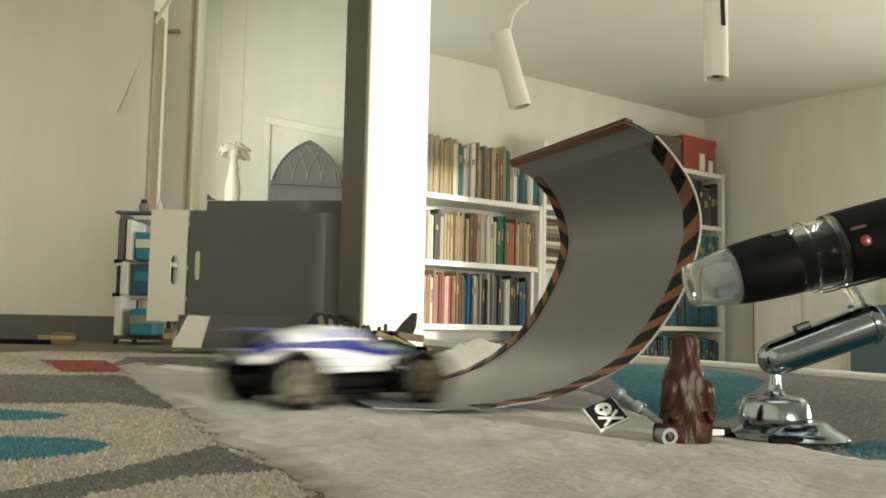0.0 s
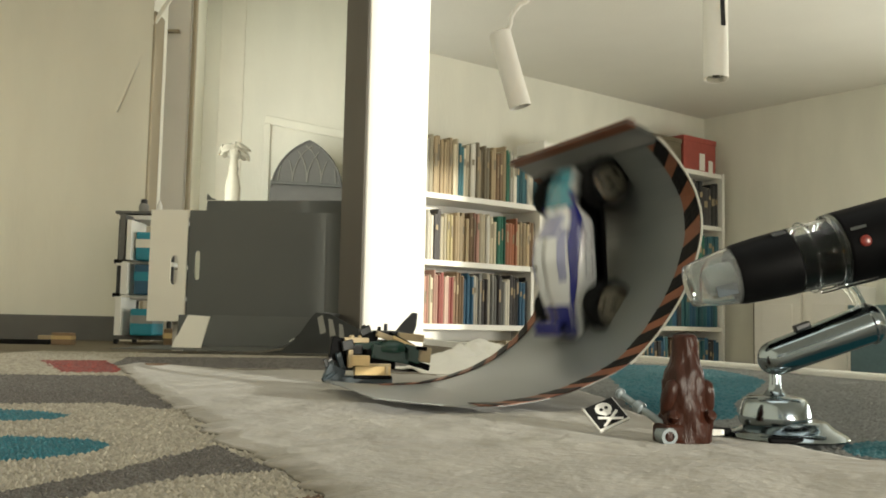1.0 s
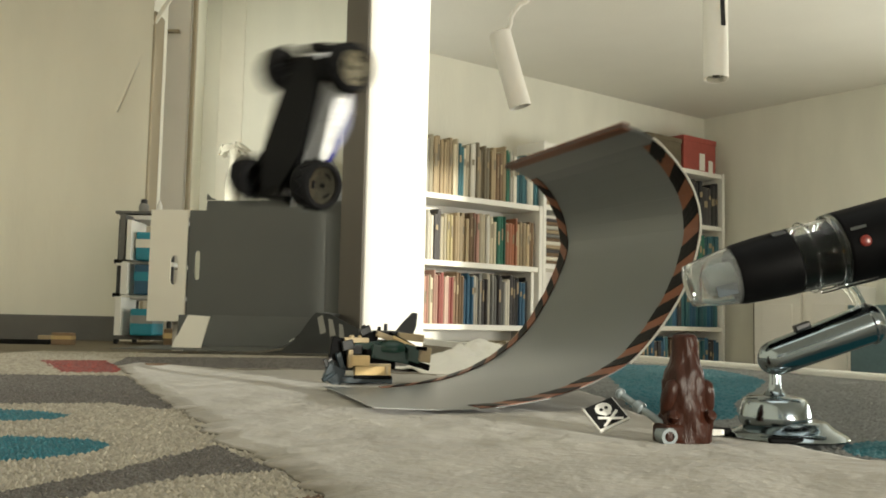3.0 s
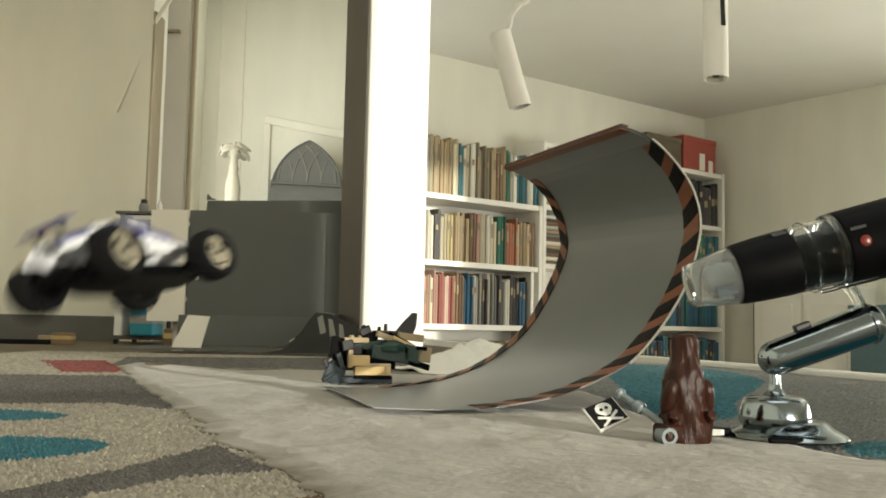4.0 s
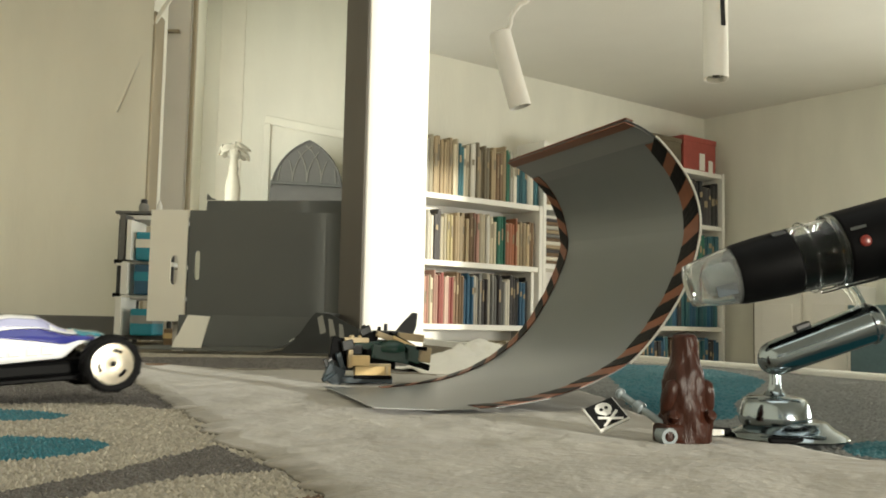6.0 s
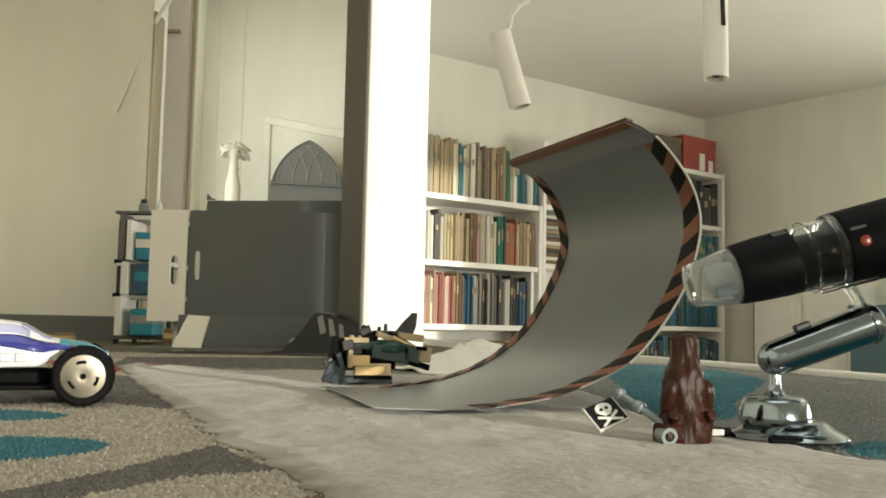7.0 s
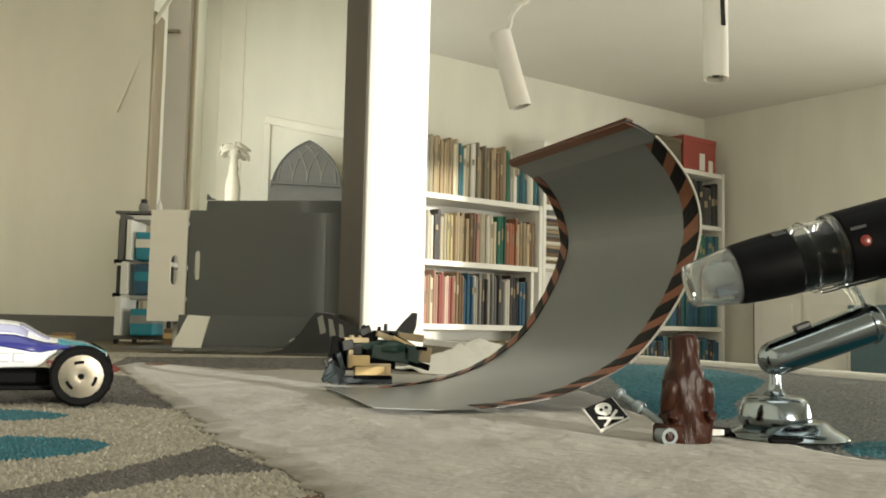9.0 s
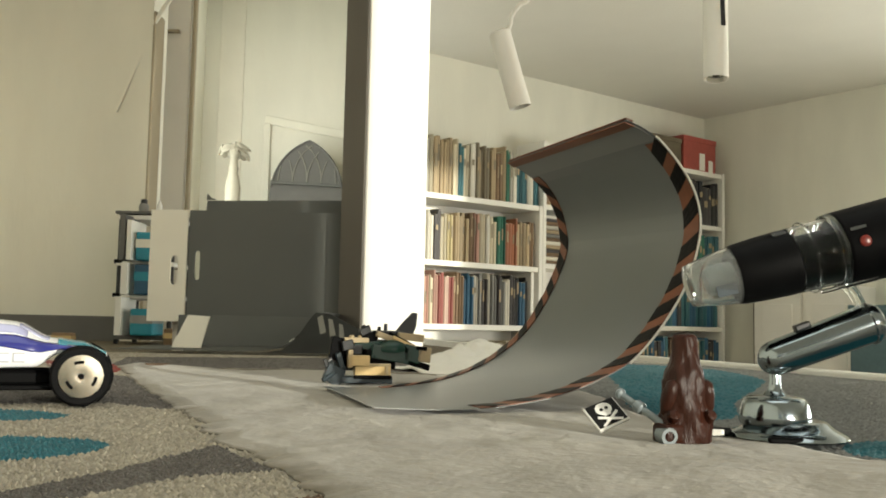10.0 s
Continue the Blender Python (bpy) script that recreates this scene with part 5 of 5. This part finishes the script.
def shell(x, v):
    """v: 0 sill, 0.45 shoulder, 0.8 roof edge, 1 middle of the roof."""
    w, t = curve_at(HALF, x), curve_at(TOPW, x)
    zs, zh, zr = curve_at(SILL, x), curve_at(SHOULDER, x), curve_at(ROOF, x)
    keys = [(0, w * 0.97, zs), (0.22, w, zs * 0.5 + zh * 0.5), (0.45, w * 0.96, zh), (0.80, t, zr - 0.0022), (0.9, t * 0.6, zr - 0.0003), (1.0, 0, zr)]
    for (v0, y0, a), (v1, y1, b) in zip(keys, keys[1:]):
        if v <= v1 + 1e-9:
            s = (v - v0) / (v1 - v0)
            return Vector((x, y0 + (y1 - y0) * s, a + (b - a) * s))


def shell_patch(name, x0, x1, v_lo, v_hi, material, off, label="", both=True, n=22, nv=6):
    for side in ((1, -1) if both else (1,)):
        bm = bmesh.new()
        grid = []
        for i in range(n + 1):
            x = x0 + (x1 - x0) * i / n
            a = v_lo(x) if callable(v_lo) else v_lo
            b = v_hi(x) if callable(v_hi) else v_hi
            line = []
            for j in range(nv + 1):
                p = shell(x, a + (b - a) * j / nv)
                out = Vector((0, 1.0, 0.7)) if p.y > 0.004 else Vector((0, 0, 1))
                p = p + out.normalized() * off
                line.append(bm.verts.new((p.x, p.y * side, p.z)))
            grid.append(line)
        for a, b in zip(grid, grid[1:]):
            for j in range(nv):
                bm.faces.new((a[j], a[j + 1], b[j + 1], b[j]))
        ob = part(name, bm, M[material], car, label, 45)
        so = ob.modifiers.new("thick", "SOLIDIFY")
        so.thickness, so.offset = 0.0007, 0


shell_patch("body_shell", -0.078, 0.068, 0.0, 1.0, "car_white", 0.0, "white glossy body half", n=44, nv=12)
shell_patch("stripe", -0.076, 0.046, lambda x: 0.44 - 0.26 * max(0.0, (x + 0.02) / 0.066), lambda x: 0.58 + 0.06 * max(0.0, (x + 0.02) / 0.066), "car_blue", 0.0007, "deep blue stripe")
shell_patch("side_window", -0.030, 0.014, lambda x: 0.64, lambda x: 0.78, "car_glass", 0.0007, "lilac-grey printed side window")
shell_patch("windscreen", 0.008, 0.028, lambda x: 0.81, lambda x: 1.0, "car_glass", 0.0007, "lilac-grey printed windscreen")
shell_patch("nose_panel", 0.034, 0.0675, lambda x: 0.52, lambda x: 1.0, "car_teal", 0.0007, "teal bonnet panel")
shell_patch("tail_panel", -0.077, -0.050, lambda x: 0.62, lambda x: 1.0, "car_blue", 0.0007, "deep blue tail panel")
for k, x in enumerate((-0.022, -0.012, 0.0, 0.010)):
    for zz in (0.0065, 0.0125):
        for sy in (-1, 1):
            part("side_print", box(0.0075, 0.0006, 0.0008, Matrix.Translation((x, sy * 0.0352, zz + 0.0025))), M["decal"], car)
    for sy in (-1, 1):
        part("side_print", box(0.0008, 0.0006, 0.0065, Matrix.Translation((x - 0.0035, sy * 0.0352, 0.012))), M["decal"], car)
part("chassis", box(0.118, 0.034, 0.012, Matrix.Translation((0, 0, -0.003)), 0.003), M["black_plastic"], car, "black plastic chassis")
part("chassis_pan", prism([(-0.060, -0.014), (-0.03, -0.026), (0.03, -0.026), (0.062, -0.012), (0.062, 0.012), (0.03, 0.026), (-0.03, 0.026), (-0.060, 0.014)], 0.004, Matrix.Translation((0, 0, -0.0115)), bevel=0.001), M["black_plastic"], car)
part("front_bumper", box(0.010, 0.040, 0.007, Matrix.Translation((0.067, 0, -0.004)), 0.002), M["black_plastic"], car)
part("rear_bumper", box(0.008, 0.034, 0.008, Matrix.Translation((-0.070, 0, -0.002)), 0.002), M["black_plastic"], car)
for x in (-BASE / 2, BASE / 2):
    part("axle", rod((x, -TRACK / 2, 0), (x, TRACK / 2, 0), 0.0026, n=12), M["black_plastic"], car)
    for sy in (-1, 1):
        part("suspension_arm", box(0.010, 0.022, 0.003, pose(x, sy * 0.022, -0.002, sy * -8, 0, 0), 0.0008), M["black_plastic"], car)
        part("damper", rod((x + 0.004, sy * 0.016, 0.014), (x + 0.003, sy * 0.026, 0.0), 0.0025, n=12), M["dark_grey"], car)
part("spoiler", box(0.012, 0.046, 0.002, pose(-0.070, 0, 0.034, 0, -10, 0), 0.0006), M["car_blue"], car, "deep blue rear wing")
for sy in (-1, 1):
    part("spoiler_strut", box(0.004, 0.002, 0.013, Matrix.Translation((-0.068, sy * 0.012, 0.0275))), M["black_plastic"], car)
part("aerial_post", rod((-0.018, 0.010, 0.036), (-0.018, 0.010, 0.044), 0.0012, n=10), M["black_plastic"], car)

WHEELS = []


def wheel(x, sy):
    hub = part("wheel", lathe([(0, -0.0085), (0.006, -0.0085), (0.006, 0.005), (0, 0.005)], 20, Matrix.Rotation(radians(90), 4, "X")), M["black_plastic"], car)
    hub.matrix_basis = pose(x, sy * TRACK / 2, 0)
    turn = Matrix.Rotation(radians(-90 * sy), 4, "X")
    wd = 0.0105
    prof = [(0.0140, -wd), (0.0190, -wd), (0.0200, -wd * 0.85), (R_W, -wd * 0.5), (R_W, wd * 0.5), (0.0200, wd * 0.85), (0.0188, wd), (0.0155, wd), (0.0150, wd * 0.6), (0.0140, -wd)]
    tyre = lathe(prof, 48, turn)
    part("tyre", tyre, M["rubber"], hub, "black rubber tyre", 35)
    rim = lathe([(0.0152, wd * 0.50), (0.0153, wd * 0.74), (0.0148, wd * 0.79), (0.0100, wd * 0.81), (0.0050, wd * 0.84), (0.0036, wd * 0.83), (0, wd * 0.83)], 48, turn)
    part("rim", rim, M["rim_chrome"], hub, "chrome dished rim", 40)
    part("hub_nut", lathe([(0.0022, 0), (0.0022, 0.0012), (0.0012, 0.0012), (0.0012, 0.0004), (0, 0.0004)], 6, turn @ Matrix.Translation((0, 0, wd * 0.83))), M["black_plastic"], hub)
    for k in range(3):
        a0 = 2 * math.pi * k / 3
        pts = [Vector((0.0098 * math.cos(a0 + b), 0.0098 * math.sin(a0 + b), wd * 0.835)) for b in [i * 0.11 for i in range(7)]]
        bm = tube(pts, 0.0011, 8)
        bmesh.ops.transform(bm, matrix=turn, verts=bm.verts[:])
        part("slot", bm, M["black_plastic"], hub)
    for k in range(26):
        a = 2 * math.pi * k / 26
        m = turn @ Matrix.Rotation(a, 4, "Z") @ Matrix.Translation((R_W + 0.0001, 0, 0)) @ Matrix.Rotation(radians(25 if k % 2 else -25), 4, "X")
        part("tread_block", box(0.0012, 0.0022, wd * 1.25, m), M["rubber"], hub)
    WHEELS.append((hub, x, sy))


for wx in (-BASE / 2, BASE / 2):
    for sy in (-1, 1):
        wheel(wx, sy)
for ob in car.children_recursive:
    ob.data.transform(Matrix.Scale(SIZE, 4))
    ob.location = ob.location * SIZE


# ---------------------------------------------------------------- what moves
def car_pose(x, y, z, yaw, pitch, roll):
    return Matrix.Translation((x, y, z)) @ Matrix.Rotation(radians(yaw), 4, "Z") @ Matrix.Rotation(radians(-pitch), 4, "Y") @ Matrix.Rotation(radians(roll), 4, "X")


LINE, ACROSS = Vector((0.943, 0.333, 0)).normalized(), Vector((-0.333, 0.943, 0)).normalized()   # the car's way and its side
C0 = Vector((-0.0736, 0.7143, 0))
# seconds, way along that line, height, shift across it, yaw, pitch, roll
CAR = [
    (0.0, -0.0243, 0.0198, -0.0734, 36, 0, 0), (0.1, 0.0067, 0.0202, -0.0759, 36, 0, 0), (0.2, 0.0377, 0.0212, -0.0783, 36, 1, 0), (0.3, 0.072, 0.0260, -0.0597, 36, 4, 0),
    (0.4, 0.105, 0.0345, -0.0438, 35, 11, 0), (0.5, 0.1217, 0.0445, -0.0596, 33, 20, 0), (0.6, 0.1415, 0.0535, -0.0569, 31, 31, 0), (0.75, 0.1649, 0.0774, -0.0563, 26, 58, 0),
    (0.9, 0.1775, 0.1060, -0.0489, 21, 83, 0), (1.05, 0.1752, 0.1280, -0.0435, 22, 98, 0), (1.2, 0.1712, 0.1486, -0.0346, 24, 112, 2),
    (1.35, 0.1560, 0.1645, -0.0330, 24, 130, 6), (1.5, 0.1405, 0.1800, -0.0349, 23, 146, 9), (1.65, 0.1215, 0.1969, -0.0215, 20, 157, 6), (1.8, 0.1078, 0.2156, -0.0046, 17, 167, -2),
    (2.0, 0.091, 0.226, 0.006, 13, 181, -10), (2.2, 0.067, 0.230, 0.006, 9, 196, -19), (2.35, 0.045, 0.230, 0.008, 5, 206, -26), (2.5, 0.023, 0.229, 0.011, 1, 217, -31),
    (2.7, 0.001, 0.226, 0.012, -6, 229, -40), (2.9, -0.025, 0.216, 0.012, -2, 246, -44), (3.1, -0.053, 0.200, 0.011, 14, 268, -40), (3.35, -0.086, 0.174, 0.010, 35, 300, -26),
    (3.6, -0.118, 0.142, 0.008, 53, 333, -10), (3.8, -0.143, 0.114, 0.006, 61, 356, -5), (4.0, -0.160, 0.089, 0.006, 64, 363, -19),
    (4.2, -0.179, 0.062, 0.006, 68, 371, -32), (4.3, -0.190, 0.0475, 0.016, 67, 373, -40), (4.4, -0.197, 0.042, 0.014, 66, 366, -33), (4.5, -0.202, 0.037, 0.009, 65, 358.7, -24),
    (4.7, -0.208, 0.032, 0.004, 61, 349.6, -10.5), (4.85, -0.211, 0.0265, 0.002, 58, 351, -3), (5.0, -0.217, 0.0250, 0.0, 55, 350, 0), (5.2, -0.216, 0.022, -0.004, 54, 360, 0),
    (5.5, -0.217, 0.0245, -0.009, 50, 366, 0), (5.7, -0.219, 0.0245, -0.012, 44, 366.5, 0), (6.0, -0.223, 0.023, -0.017, 34, 364, 0),
    (6.4, -0.227, 0.0198, -0.020, 24, 360.4, 0), (6.8, -0.229, 0.0192, -0.020, 20, 360, 0), (7.2, -0.232, 0.0192, -0.023, 20, 360, 0), (10.0, -0.232, 0.0192, -0.023, 20, 360, 0)]
SPIN = [(0.0, 0), (0.2, 160), (0.4, 320), (0.6, 450), (0.8, 560), (1.0, 650), (1.4, 800), (2.0, 1000), (2.7, 1220), (3.8, 1500), (4.5, 1660), (5.2, 1740), (5.7, 1760), (6.5, 1720), (10.0, 1720)]


# seconds, degrees by which the ramp tips back, and by which its foot lifts
ROCK = [(0.0, 0), (0.2, 0.1), (0.5, 0.4), (0.9, 0.5), (1.3, 0.0), (10.0, 0.0)]
LIFT = [(0.0, 0), (0.2, 0.8), (0.35, 4.0), (0.5, 4.5), (0.9, 4.0), (1.1, 2.0), (1.3, 0.0), (10.0, 0.0)]
# seconds, degrees by which the curl's end springs open
SPRING = [(0.0, 0), (0.8, 0), (0.95, -2), (1.05, 8), (1.1, 20), (1.2, 33), (1.3, 38), (1.4, 31), (1.5, 21), (1.6, 19), (1.7, 26), (1.8, 28), (2.0, 33), (2.1, 29), (2.2, 20), (2.3, 5), (2.5, -10),
          (2.7, -16), (2.9, -11), (3.2, 2), (3.5, 1), (3.8, -5), (4.0, -6), (4.2, 0), (4.4, 4), (4.6, 4), (4.8, 1), (5.0, -1), (5.4, 1), (6.0, 0), (10.0, 0)]


def motions():
    walk(ramp, [(t, RAMP_AT @ Matrix.Translation((0.10, 0, 0.005)) @ Matrix.Rotation(radians(d), 4, "Y") @ Matrix.Translation((-0.10, 0, -0.005))) for t, d in ROCK])
    p = surface(FOOT_END, 0.5)
    walk(SECTIONS[0], [(t, Matrix.Translation(p) @ Matrix.Rotation(radians(d), 4, "Y") @ Matrix.Translation(-p)) for t, d in LIFT])
    for i in range(1, len(HINGES) + 1):
        opened = []
        for t, d in SPRING:
            m = Matrix()
            for h in HINGES[:i]:
                p = surface(h, 0.5)
                m = m @ Matrix.Translation(p) @ Matrix.Rotation(radians(d / len(HINGES)), 4, "Y") @ Matrix.Translation(-p)
            opened.append((t, m))
        walk(SECTIONS[i + 1], opened)
    rows_ = []
    for t, u, z, side, yaw, pitch, roll in CAR:
        p = C0 + LINE * u + ACROSS * side
        rows_.append((t, car_pose(p.x, p.y, z, yaw, pitch, roll)))
    walk(car, rows_)
    for hub, x, sy in WHEELS:
        spin_rows = []
        for (t0, a0), (t1, a1) in zip(SPIN, SPIN[1:]):
            n = max(1, math.ceil(abs(a1 - a0) / 75))
            for i in range(n):
                s = i / n
                spin_rows.append((t0 + (t1 - t0) * s, pose(x * SIZE, sy * TRACK / 2 * SIZE, 0, 0, a0 + (a1 - a0) * s, 0)))
        spin_rows.append((10.0, pose(x * SIZE, sy * TRACK / 2 * SIZE, 0, 0, SPIN[-1][1], 0)))
        walk(hub, spin_rows)


motions()
